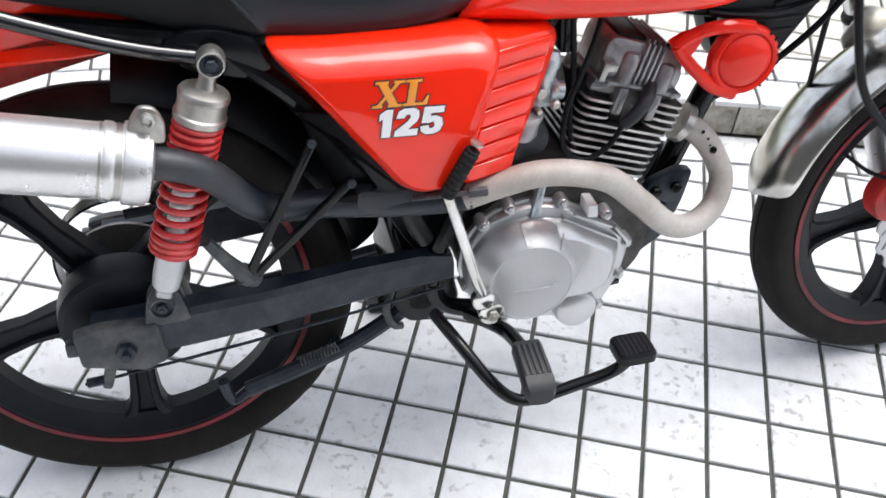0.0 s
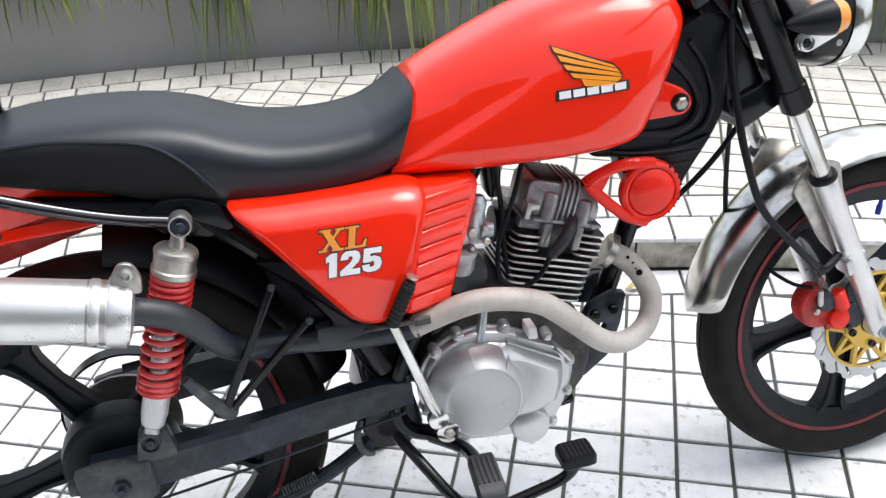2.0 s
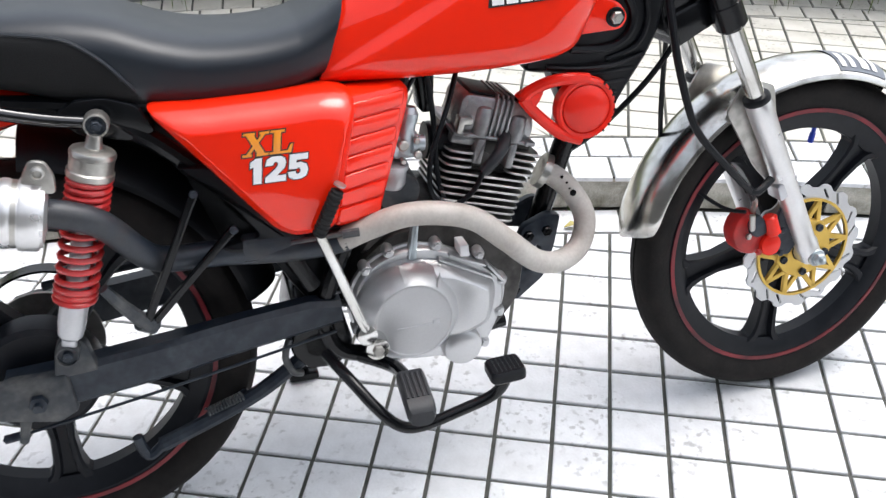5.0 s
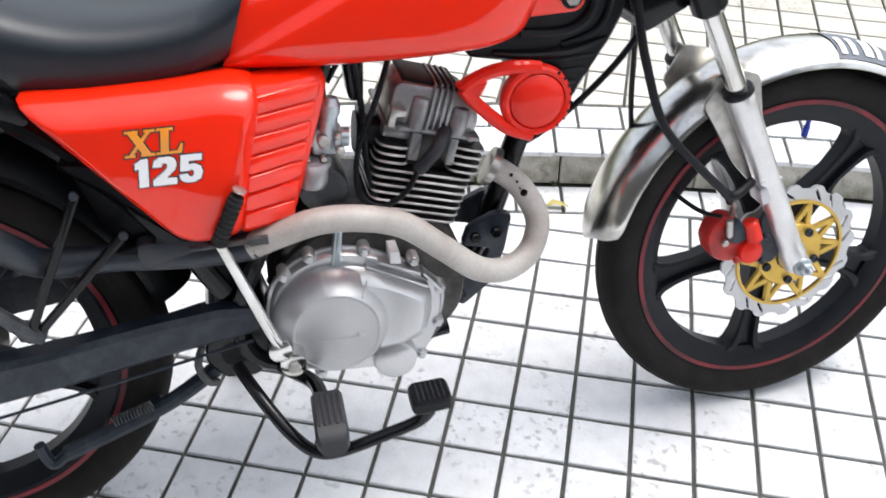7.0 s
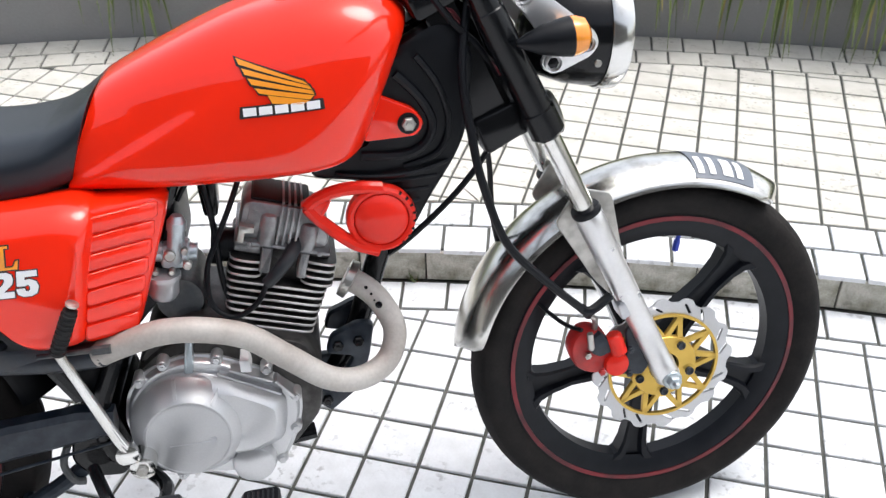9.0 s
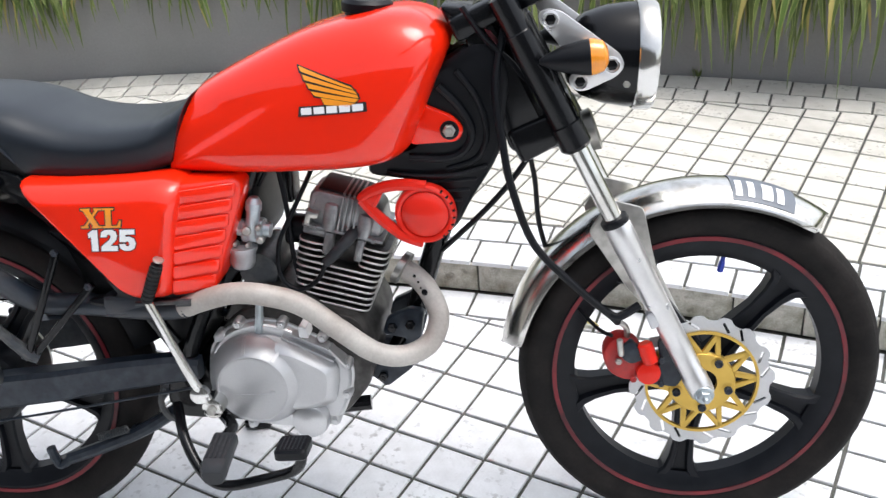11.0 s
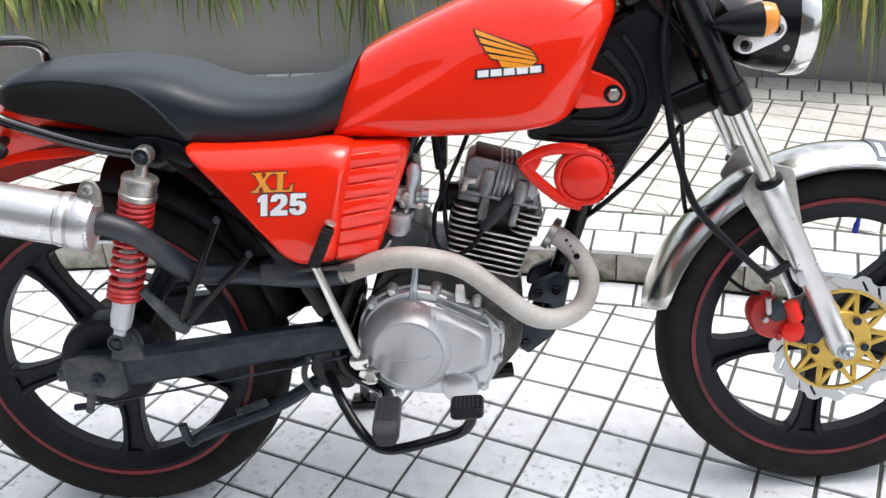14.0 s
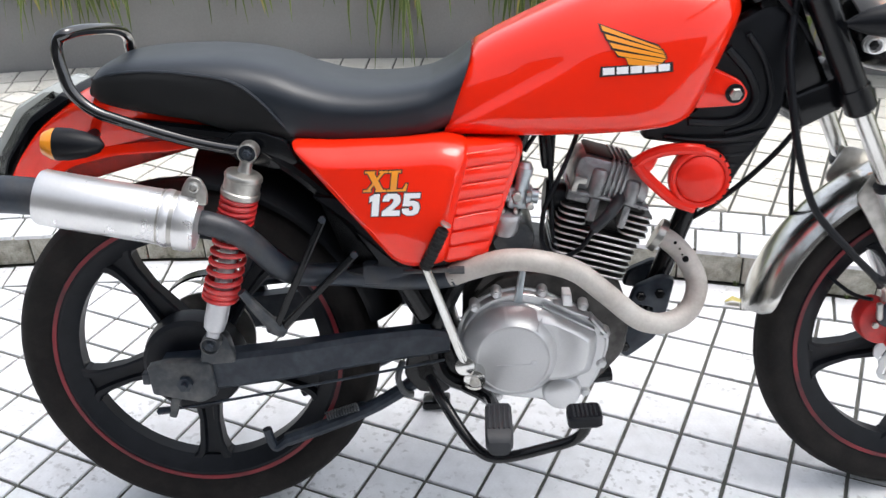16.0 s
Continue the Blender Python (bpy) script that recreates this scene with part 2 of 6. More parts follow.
def lathe(bm, prof, origin, axis, seg=24, closed=False):
    """A turned form: (radius, way along the axis) from end to end."""
    axis = Vector(axis).normalized()
    q = Vector((0, 0, 1)).rotation_difference(axis)
    rings = []
    for r, h in prof:
        rings.append([bm.verts.new(Vector(origin) + q @ Vector((r * math.cos(2 * math.pi * i / seg), r * math.sin(2 * math.pi * i / seg), h)))
                      for i in range(seg)])
    for a, b in zip(rings, rings[1:]):
        ring_faces(bm, a, b)
    if closed:
        ring_faces(bm, rings[-1], rings[0])
    else:
        bm.faces.new(rings[0]), bm.faces.new(rings[-1])


def inset(poly, d):
    """The outline moved inwards by d (the outline runs anticlockwise)."""
    out, n = [], len(poly)
    area = sum(poly[i][0] * poly[(i + 1) % n][1] - poly[(i + 1) % n][0] * poly[i][1] for i in range(n))
    sgn = 1 if area > 0 else -1
    for i in range(n):
        p, a, b = Vector(poly[i]), Vector(poly[i - 1]), Vector(poly[(i + 1) % n])
        e1, e2 = (p - a).normalized(), (b - p).normalized()
        n1, n2 = Vector((-e1.y, e1.x)) * sgn, Vector((-e2.y, e2.x)) * sgn
        m = n1 + n2
        m = m / max(0.35, m.dot(n1)) if m.length > 1e-6 else n1
        out.append(tuple(p + m * d))
    return out


def slab(bm, poly, y0, y1, bevel=0.003, both=False):
    """A plate in the bike's side plane: the outline (u, w) from y0 to y1, its face at y1 rounded off."""
    s = 1 if y1 > y0 else -1
    levels = [(inset(poly, bevel) if both else poly, y0)]
    if both:
        levels.append((poly, y0 + s * bevel))
    levels += [(poly, y1 - s * bevel), (inset(poly, bevel * 0.35), y1 - s * bevel * 0.3), (inset(poly, bevel), y1)]
    rings = [[bm.verts.new((u, y, w)) for u, w in pl] for pl, y in levels]
    for a, b in zip(rings, rings[1:]):
        ring_faces(bm, a, b)
    bm.faces.new(rings[0]), bm.faces.new(rings[-1])


def pillow(bm, poly, levels, drop=0.0):
    """A moulded cover: the outline inset and pushed out level by level, as (inset, y)."""
    mu, mw = sum(p[0] for p in poly) / len(poly), sum(p[1] for p in poly) / len(poly)
    size = math.sqrt(sum((p[0] - mu) ** 2 + (p[1] - mw) ** 2 for p in poly) / len(poly))
    rings = []
    for d, y in levels:
        k = 1 - d / size
        rings.append([bm.verts.new((mu + (u - mu) * k, y, mw + (w - mw) * k - drop * max(0.0, d))) for u, w in poly])
    for a, b in zip(rings, rings[1:]):
        ring_faces(bm, a, b)
    bm.faces.new(rings[0]), bm.faces.new(rings[-1])


def rounded(poly, r=0.006, steps=3):
    """The outline with each corner cut round."""
    out, n = [], len(poly)
    for i in range(n):
        p, a, b = Vector(poly[i]), Vector(poly[i - 1]), Vector(poly[(i + 1) % n])
        d1, d2 = a - p, b - p
        k1, k2 = min(r, d1.length * 0.45), min(r, d2.length * 0.45)
        s, e = p + d1.normalized() * k1, p + d2.normalized() * k2
        for j in range(steps + 1):
            t = j / steps
            q = s * (1 - t) ** 2 + p * 2 * t * (1 - t) + e * t * t
            out.append((q.x, q.y))
    return out


def circle(c, r, seg=24):
    return [(c[0] + r * math.cos(2 * math.pi * i / seg), c[1] + r * math.sin(2 * math.pi * i / seg)) for i in range(seg)]


def bar(a, b, w1, w2=None):
    """The outline of a straight bar from a to b."""
    a, b = Vector(a), Vector(b)
    n = Vector((-(b - a).y, (b - a).x)).normalized()
    w2 = w1 if w2 is None else w2
    return [tuple(a + n * w1), tuple(a - n * w1), tuple(b - n * w2), tuple(b + n * w2)]


def bolt(bm, c, r=0.007, h=0.006, y=-1):
    """A hexagon head at c that faces y."""
    lathe(bm, [(r, 0), (r, h * 0.8), (r * 0.8, h), (r * 0.45, h), (r * 0.4, h * 1.25)], c, (0, y, 0), 6)


def interp(x, table):
    for (a, va), (b, vb) in zip(table, table[1:]):
        if x <= b:
            t = max(0.0, (x - a) / (b - a))
            return va + (vb - va) * t
    return table[-1][1]


def smooth_interp(x, table):
    k = 0
    while k < len(table) - 2 and x > table[k + 1][0]:
        k += 1
    g = lambda i: table[min(max(i, 0), len(table) - 1)]
    (xa, a), (xb, b), (xc, c), (xd, d) = g(k - 1), g(k), g(k + 1), g(k + 2)
    h = xc - xb
    m1 = (c - a) / max(1e-6, xc - xa)
    m2 = (d - b) / max(1e-6, xd - xb)
    t = min(1.0, max(0.0, (x - xb) / h))
    return (2 * t ** 3 - 3 * t * t + 1) * b + (t ** 3 - 2 * t * t + t) * h * m1 + (3 * t * t - 2 * t ** 3) * c + (t ** 3 - t * t) * h * m2


# ---- large structure ----
ARC = Vector((1.2, -5.688))          # the middle of the curved kerb and planter wall
R_KERB, R_WALL, TERRACE = 6.51, 7.905, 0.095
TILE = 0.11


def arc(r, a, z):
    return (ARC.x + r * math.sin(radians(a)), ARC.y + r * math.cos(radians(a)), z)


def sector(bm, r0, r1, a0, a1, z0, z1, step=1.0):
    """A solid curved band between two radii and two heights."""
    n = max(2, round((a1 - a0) / step))
    rings = []
    for i in range(n + 1):
        a = a0 + (a1 - a0) * i / n
        rings.append([bm.verts.new(arc(r, a, z)) for r, z in ((r0, z0), (r0, z1), (r1, z1), (r1, z0))])
    for p, q in zip(rings, rings[1:]):
        ring_faces(bm, p, q)
    bm.faces.new(rings[0]), bm.faces.new(rings[-1])


bm = bmesh.new()
for x, y in ((-150, -150), (150, -150), (150, 150), (-150, 150)):
    bm.verts.new((x, y, -0.006))
bm.faces.new(bm.verts[:])
ground = tagged(link("ground", bm, GROUT), "dark mortar bed under pale stone paving", "ground", kind="structure")

bm = bmesh.new()
sector(bm, R_KERB + 0.012, 13.0, -62, 34, -0.05, TERRACE - 0.006)
terrace = tagged(link("terrace", bm, GROUT), "raised curved terrace bed under stone tiles", "terrace", kind="structure")

bm = bmesh.new()
sector(bm, R_WALL, R_WALL + 0.14, -30.9, 26, 0.02, 0.62)
sector(bm, R_WALL + 0.14, R_WALL + 1.4, -30.9, -29.9, 0.02, 0.62)
wall = tagged(link("wall_planter", bm, PLASTER), "curved grey rendered planter wall behind the terrace", "wall", kind="structure")
bm = bmesh.new()
sector(bm, R_WALL + 0.142, R_WALL + 1.4, -29.8, 26, 0.1, 0.56)
tagged(link("planter_soil", bm, SOIL), "dark soil filling the long planter", "soil", kind="structure")

# unseen wall added behind the viewer to block low sky and darken reflections
bm = bmesh.new()
for pts in (((-9, -4.6), (9, -4.6), (9, -4.85), (-9, -4.85)),):
    lo = [bm.verts.new((x, y, -0.05)) for x, y in pts]
    hi = [bm.verts.new((x, y, 4.0)) for x, y in pts]
    ring_faces(bm, lo, hi)
    bm.faces.new(lo), bm.faces.new(hi)
tagged(link("wall_south", bm, BLOCKER), "plain dark grey wall added out of view to darken reflections", "wall", kind="structure")

# ---- the motorcycle: u ahead, y to its left, w up, from the rear tyre's foot ----
HEADING, SIDE_LEAN = 23.6, 9.13
bike = tagged(new("motorcycle"), "red and black motorcycle leaning on its stand on white tiles", "motorcycle")
bike.matrix_basis = pose(-0.7, -0.389, 0.0, 0, 0, HEADING) @ pose(0, 0, 0, -SIDE_LEAN, 0, 0)
STEER_AT, STEER_WAY = Vector((1.0, 0, 0.96)), Vector((-0.42, 0, 0.907)).normalized()
STEER = Matrix.Translation(STEER_AT) @ Matrix.Rotation(radians(3.0), 4, STEER_WAY) @ Matrix.Translation(-STEER_AT)


def front(ob, du=0.0, dy=0.0, dw=0.0):
    """Turns a part with the handlebar, set off by a little."""
    ob.matrix_basis = STEER @ Matrix.Translation((du, dy, dw))
    return ob


def wheel(name, c, r, hw, r_rim, spoke0, label):
    """A cast five-spoke wheel with its tyre and rim stripe."""
    cu, cw = c
    o = (cu, 0, cw)
    bm = bmesh.new()
    w = hw * 0.72
    lathe(bm, [(r_rim - 0.04, -0.014), (r_rim - 0.034, -w * 0.6), (r_rim - 0.012, -w), (r_rim + 0.003, -w), (r_rim + 0.003, w), (r_rim - 0.012, w),
               (r_rim - 0.034, w * 0.6), (r_rim - 0.04, 0.014)], o, (0, 1, 0), 72, True)
    lathe(bm, [(0.012, -0.05), (0.034, -0.05), (0.042, -0.035), (0.042, 0.035), (0.034, 0.05), (0.012, 0.05)], o, (0, 1, 0), 28, True)
    ob = part(name, bm, RIM, bike, label, 30)
    for k in range(5):
        a = radians(spoke0 + 72 * k)
        d, n = Vector((math.cos(a), math.sin(a))), Vector((-math.sin(a), math.cos(a)))
        bm = bmesh.new()
        rows = []
        for rad, wid, dep in ((0.03, 0.034, 0.026), (0.075, 0.027, 0.02), (0.15, 0.0195, 0.016), (r_rim - 0.07, 0.023, 0.018), (r_rim - 0.048, 0.03, 0.019), (r_rim - 0.034, 0.046, 0.02)):
            q = Vector((cu, cw)) + d * rad
            prof = [(wid, dep * 0.75), (wid * 0.85, dep), (wid * 0.5, dep), (wid * 0.36, dep * 0.45), (-wid * 0.36, dep * 0.45), (-wid * 0.5, dep),
                    (-wid * 0.85, dep), (-wid, dep * 0.75), (-wid, -dep * 0.75), (-wid * 0.8, -dep), (wid * 0.8, -dep), (wid, -dep * 0.75)]
            rows.append([bm.verts.new((q.x + n.x * s, -y, q.y + n.y * s)) for s, y in prof])
        for p, q in zip(rows, rows[1:]):
            ring_faces(bm, p, q)
        bm.faces.new(rows[0]), bm.faces.new(rows[-1])
        part("spoke", bm, RIM, ob, "", 30)
    bm = bmesh.new()
    rr = r - r_rim
    prof = [(r_rim + 0.001, -w * 0.9), (r_rim + rr * 0.12, -w * 1.12), (r_rim + rr * 0.38, -hw * 0.97), (r_rim + rr * 0.6, -hw), (r_rim + rr * 0.78, -hw * 0.86),
            (r_rim + rr * 0.8, -hw * 0.8), (r_rim + rr * 0.92, -hw * 0.55), (r_rim + rr * 0.99, -hw * 0.22)]
    prof += [(r, -hw * 0.05), (r - 0.004, -hw * 0.03), (r - 0.004, hw * 0.03), (r, hw * 0.05)] + [(a, -b) for a, b in reversed(prof)]
    lathe(bm, prof, o, (0, 1, 0), 96, True)
    # sipes across both shoulders
    for k in range(44):
        for s in (-1, 1):
            a = 2 * math.pi * (k + (0.5 if s > 0 else 0)) / 44
            for da, rad, y in ((0, 0.985, 0.32),):
                p = [(r_rim + rr * 0.812, hw * 0.8), (r_rim + rr * 0.9, hw * 0.62), (r_rim + rr * 0.982, hw * 0.3)]
                lo = [bm.verts.new((cu + q * math.cos(a + 0.02 * i), s * y2, cw + q * math.sin(a + 0.02 * i))) for i, (q, y2) in enumerate(p)]
                hi = [bm.verts.new((cu + q * math.cos(a + 0.085 + 0.02 * i), s * y2, cw + q * math.sin(a + 0.085 + 0.02 * i))) for i, (q, y2) in enumerate(p)]
                for i in range(2):
                    bm.faces.new((lo[i], lo[i + 1], hi[i + 1], hi[i]))
    part("tyre", bm, RUBBER, ob, "worn black rubber tyre", 40)
    for s in (-1, 1):
        bm = bmesh.new()
        lathe(bm, [(r_rim - 0.0065, s * (w + 0.0005)), (r_rim - 0.0065, s * (w + 0.002)), (r_rim + 0.001, s * (w + 0.002)), (r_rim + 0.001, s * (w + 0.0005))],
              o, (0, 1, 0), 72, True)
        part("rim_stripe", bm, RED_STRIPE, ob, "thin dark red stripe")
    return ob


REAR, FRONT = (0.005, 0.326), (1.349, 0.318)
rear_wheel = wheel("rear_wheel", REAR, 0.333, 0.047, 0.2655, 125, "black cast five-spoke rear wheel")
rear_wheel.matrix_basis = Matrix.Translation((0, -0.025, 0))
bm = bmesh.new()
lathe(bm, [(0.02, -0.075), (0.082, -0.075), (0.09, -0.068), (0.094, -0.05), (0.094, -0.03), (0.02, -0.03)], (*[REAR[0], 0], REAR[1]), (0, 1, 0), 40)
part("brake_drum", bm, RIM, rear_wheel, "black drum brake housing")
bm = bmesh.new()
lathe(bm, [(0.02, 0.05), (0.09, 0.05), (0.09, 0.056), (0.02, 0.056)], (*[REAR[0], 0], REAR[1]), (0, 1, 0), 40)
part("sprocket", bm, STEEL, rear_wheel)

front_wheel = front(wheel("front_wheel", FRONT, 0.319, 0.04, 0.2575, -97, "black cast five-spoke front wheel"))
fc = Vector((FRONT[0], 0, FRONT[1]))
# wave brake disc, cut through by sixteen swept slots
bm = bmesh.new()
loops = [[(0.0945, radians(3 * i)) for i in range(120)],
         [(0.1215 + 0.0042 * math.tanh(2.2 * math.sin(radians(2.25 * i * 16) + 0.5)), radians(2.25 * i)) for i in range(160)]]
loops = [[(fc.x + q * math.cos(a), fc.z + q * math.sin(a)) for q, a in loop] for loop in loops]
for k in range(16):
    a = radians(16 + 45 * (k // 2) + (8 if k % 2 else -8))
    c = Vector((fc.x + 0.1085 * math.cos(a), fc.z + 0.1085 * math.sin(a)))
    e = Vector((math.cos(a + radians(48)), math.sin(a + radians(48)))) * 0.0118
    loops.append([(q[0], q[1]) for q in rounded(bar(c - e, c + e, 0.0024), 0.0015)])
edges = []
for loop in loops:
    vs = [bm.verts.new((x, -0.0635, z)) for x, z in loop]
    edges += [bm.edges.new((v, w)) for v, w in zip(vs, vs[1:] + vs[:1])]
bmesh.ops.triangle_fill(bm, use_beauty=True, use_dissolve=False, edges=edges, normal=(0, -1, 0))
grown = bmesh.ops.extrude_face_region(bm, geom=bm.faces[:], use_keep_orig=True)
for v in grown["geom"]:
    if isinstance(v, bmesh.types.BMVert):
        v.co.y = -0.0595
bmesh.ops.recalc_face_normals(bm, faces=bm.faces[:])
part("brake_disc", bm, DISC_ALU, front_wheel, "wavy-edged slotted bright steel brake disc", 30)
bm = bmesh.new()
lathe(bm, [(0.0935, -0.067), (0.0985, -0.067), (0.0985, -0.06), (0.0935, -0.06)], fc, (0, 1, 0), 60, True)
part("disc_carrier", bm, GOLD, front_wheel, "gold spoked disc carrier")
bm = bmesh.new()
lathe(bm, [(0.026, -0.069), (0.056, -0.069), (0.058, -0.066), (0.058, -0.06), (0.026, -0.06)], fc, (0, 1, 0), 40, True)
part("carrier_hub", bm, GOLD, front_wheel)
for k in range(5):
    bm = bmesh.new()
    a = radians(55 - 72 * k)
    base = Vector((fc.x, fc.z)) + 0.047 * Vector((math.cos(a), math.sin(a)))
    for da in (-20, 20):
        tip = Vector((fc.x, fc.z)) + 0.0945 * Vector((math.cos(a + radians(da)), math.sin(a + radians(da))))
        for db in (da - 14, da + 14):
            foot = Vector((fc.x, fc.z)) + 0.054 * Vector((math.cos(a + radians(db)), math.sin(a + radians(db))))
            slab(bm, bar(foot, tip, 0.005, 0.0042), -0.06, -0.067, 0.0008)
    slab(bm, circle(base, 0.013, 14), -0.06, -0.0695, 0.001)
    part("carrier_arm", bm, GOLD, front_wheel)
for k in range(5):
    a = radians(55 - 72 * k)
    bm = bmesh.new()
    lathe(bm, [(0.0075, 0), (0.0075, 0.005), (0.006, 0.006), (0.003, 0.003)], (fc.x + 0.047 * math.cos(a), -0.0695, fc.z + 0.047 * math.sin(a)), (0, -1, 0), 10)
    part("bolt", bm, WORN, front_wheel)
bm = bmesh.new()
av = radians(79)
lathe(bm, [(0.004, 0), (0.004, 0.012), (0.0055, 0.012), (0.0055, 0.03), (0.003, 0.032)], (fc.x + 0.218 * math.cos(av), -0.005, fc.z + 0.218 * math.sin(av)),
      (-math.cos(av), 0, -math.sin(av)), 10)
part("valve_cap", bm, BLUE, front_wheel, "blue valve cap")

# ---- front fork, fender, brake ----
DIR = Vector((1.341 - 1.037, 0, 0.322 - 0.969)).normalized()


def fork_at(s, y, off=0.0):
    return Vector((1.037, y, 0.969)) + DIR * s + Vector((-DIR.z, 0, DIR.x)) * off


for y in (-0.091, 0.091):
    bm = bmesh.new()
    lathe(bm, [(0.02, 0.372), (0.0225, 0.38), (0.0225, 0.40), (0.021, 0.47), (0.0205, 0.6), (0.0195, 0.685), (0.022, 0.69), (0.021, 0.725), (0.013, 0.732)],
          fork_at(0, y), DIR, 24)
    if y < 0:
        slab(bm, circle((1.344, 0.318), 0.021, 20), y - 0.004, y + 0.02, 0.002)
    leg = front(part("fork_leg", bm, BRUSHED, bike, "silver telescopic fork leg"))
    bm = bmesh.new()
    lathe(bm, [(0.0155, 0.22), (0.0155, 0.385)], fork_at(0, y), DIR, 20)
    part("stanchion", bm, CHROME, leg, "bright chrome fork tube")
    bm = bmesh.new()
    lathe(bm, [(0.017, 0.366), (0.022, 0.367), (0.0235, 0.37), (0.0235, 0.376), (0.022, 0.379)], fork_at(0, y), DIR, 24)
    part("dust_seal", bm, PLASTIC, leg)
    bm = bmesh.new()
    lathe(bm, [(0.018, -0.03), (0.0215, -0.028), (0.0215, 0.03), (0.023, 0.032), (0.023, 0.19), (0.026, 0.192), (0.026, 0.23), (0.021, 0.236)], fork_at(0, y), DIR, 24)
    part("fork_cover", bm, BLACK, leg, "gloss black upper fork tube")
bm = bmesh.new()
lathe(bm, [(0.0165, -0.02), (0.0165, 0.0), (0.015, 0.002), (0.008, 0.002)], (1.345, -0.112, 0.318), (0, -1, 0), 24)
lathe(bm, [(0.0125, 0.0015), (0.0125, 0.01), (0.0105, 0.012), (0.006, 0.0125), (0.006, 0.019), (0.0035, 0.0215)], (1.345, -0.112, 0.318), (0, -1, 0), 6)
lathe(bm, [(0.006, -0.1), (0.006, 0.1)], (1.345, 0, 0.318), (0, 1, 0), 10)
front(part("axle_nut", bm, PALE_CAST, bike, "blue-grey steel front axle nut"))
# yokes
for s, nm, dep in ((0.2, "lower_yoke", 0.03), (-0.01, "upper_yoke", 0.02)):
    bm = bmesh.new()
    c = fork_at(s, 0)
    prof = rounded(bar((c.x - 0.085, c.z - 0.035), (c.x + 0.02, c.z + 0.012), dep, dep * 0.8), 0.01)
    slab(bm, prof, 0.115, -0.075, 0.008, True)
    front(part(nm, bm, BLACK, bike))
bm = bmesh.new()
lathe(bm, [(0.03, 0.0), (0.032, 0.01), (0.032, 0.2), (0.03, 0.22)], STEER_AT - STEER_WAY * 0.2 + Vector((-0.012, 0, 0)), STEER_WAY, 20)
part("steering_head", bm, BLACK, bike)
bm = bmesh.new()
tube(bm, [(1.03, -0.05, 0.985), (1.015, -0.06, 1.02), (0.99, -0.14, 1.07), (0.95, -0.26, 1.09), (0.88, -0.34, 1.08)], 0.011)
tube(bm, [(1.03, 0.05, 0.985), (1.015, 0.06, 1.02), (0.99, 0.14, 1.07), (0.95, 0.26, 1.09), (0.88, 0.34, 1.08)], 0.011)
front(part("handlebar", bm, CHROME, bike, "chrome handlebar"))
for y in (-0.045, 0.045):
    bm = bmesh.new()
    slab(bm, rounded([(1.01, 0.97), (1.05, 0.96), (1.045, 1.0), (1.0, 1.01)], 0.006), y - 0.014, y + 0.014, 0.003, True)
    front(part("bar_clamp", bm, STEEL, bike, "silver handlebar clamp"))
bm = bmesh.new()
lathe(bm, [(0.03, 0), (0.047, 0.004), (0.05, 0.03), (0.05, 0.055), (0.044, 0.06)], (1.09, 0.035, 0.985), (-0.45, 0, 0.9), 28)
lathe(bm, [(0.03, 0), (0.047, 0.004), (0.05, 0.03), (0.05, 0.055), (0.044, 0.06)], (1.09, -0.045, 0.985), (-0.45, 0, 0.9), 28)
front(part("instrument", bm, PLASTIC, bike, "black round instrument pods"))
# dark wiring bundle and bracket in front of the steering head
for k in range(9):
    bm = bmesh.new()
    y = -0.07 + 0.016 * k
    z0 = 0.98 - 0.012 * (k % 3)
    tube(bm, [(0.965 + 0.01 * (k % 4), y, z0), (1.0 + 0.012 * (k % 3), y - 0.01, 0.93), (1.04, y, 0.89 - 0.01 * (k % 4)), (1.07 + 0.008 * (k % 3), y * 0.8, 0.84)], 0.0045, 6, 5)
    front(part("wire", bm, RED_STRIPE if k in (1, 4) else PLASTIC, bike, "thin dark red wire" if k in (1, 4) else ""))
bm = bmesh.new()
slab(bm, rounded([(1.0, 0.985), (1.035, 0.93), (1.085, 0.80), (1.12, 0.755), (1.06, 0.735), (1.03, 0.75), (1.0, 0.86), (0.965, 0.93)], 0.01), 0.07, -0.066, 0.006, True)
front(part("fork_shield", bm, BLACK, bike, "black bracket between the fork tubes"))
bm = bmesh.new()
slab(bm, rounded([(0.93, 0.985), (1.0, 0.975), (1.015, 0.94), (0.985, 0.93), (0.945, 0.95)], 0.01), 0.02, -0.06, 0.006, True)
part("ignition_box", bm, BLACK, bike)

# chrome fender
def arc_strip(bm, c, prof, a0, a1, n=40):
    """A bowed sheet round c: (radius, y) across, swept from angle a0 to a1, with thickness."""
    rows = []
    for i in range(n + 1):
        a = radians(a0 + (a1 - a0) * i / n)
        rows.append([bm.verts.new((c[0] + r * math.cos(a), y, c[1] + r * math.sin(a))) for r, y in prof])
    for p, q in zip(rows, rows[1:]):
        ring_faces(bm, p, q)
    bm.faces.new(rows[0]), bm.faces.new(rows[-1])


def fender_profile(r, hw, drop, t=0.002, n=8):
    out = [(r - drop * abs(math.sin(math.pi / 2 * (k / n))) ** 2.6, hw * math.sin(math.pi / 2 * (k / n))) for k in range(-n, n + 1)]
    lip = [(out[-1][0] - 0.008, hw + 0.001), (out[-1][0] - 0.0085, hw - 0.002)]
    inner = [(a - t, b * (1 - t / hw)) for a, b in reversed(out)]
    return out + lip + inner + [(lip[1][0], -lip[1][1]), (lip[0][0], -lip[0][1])]


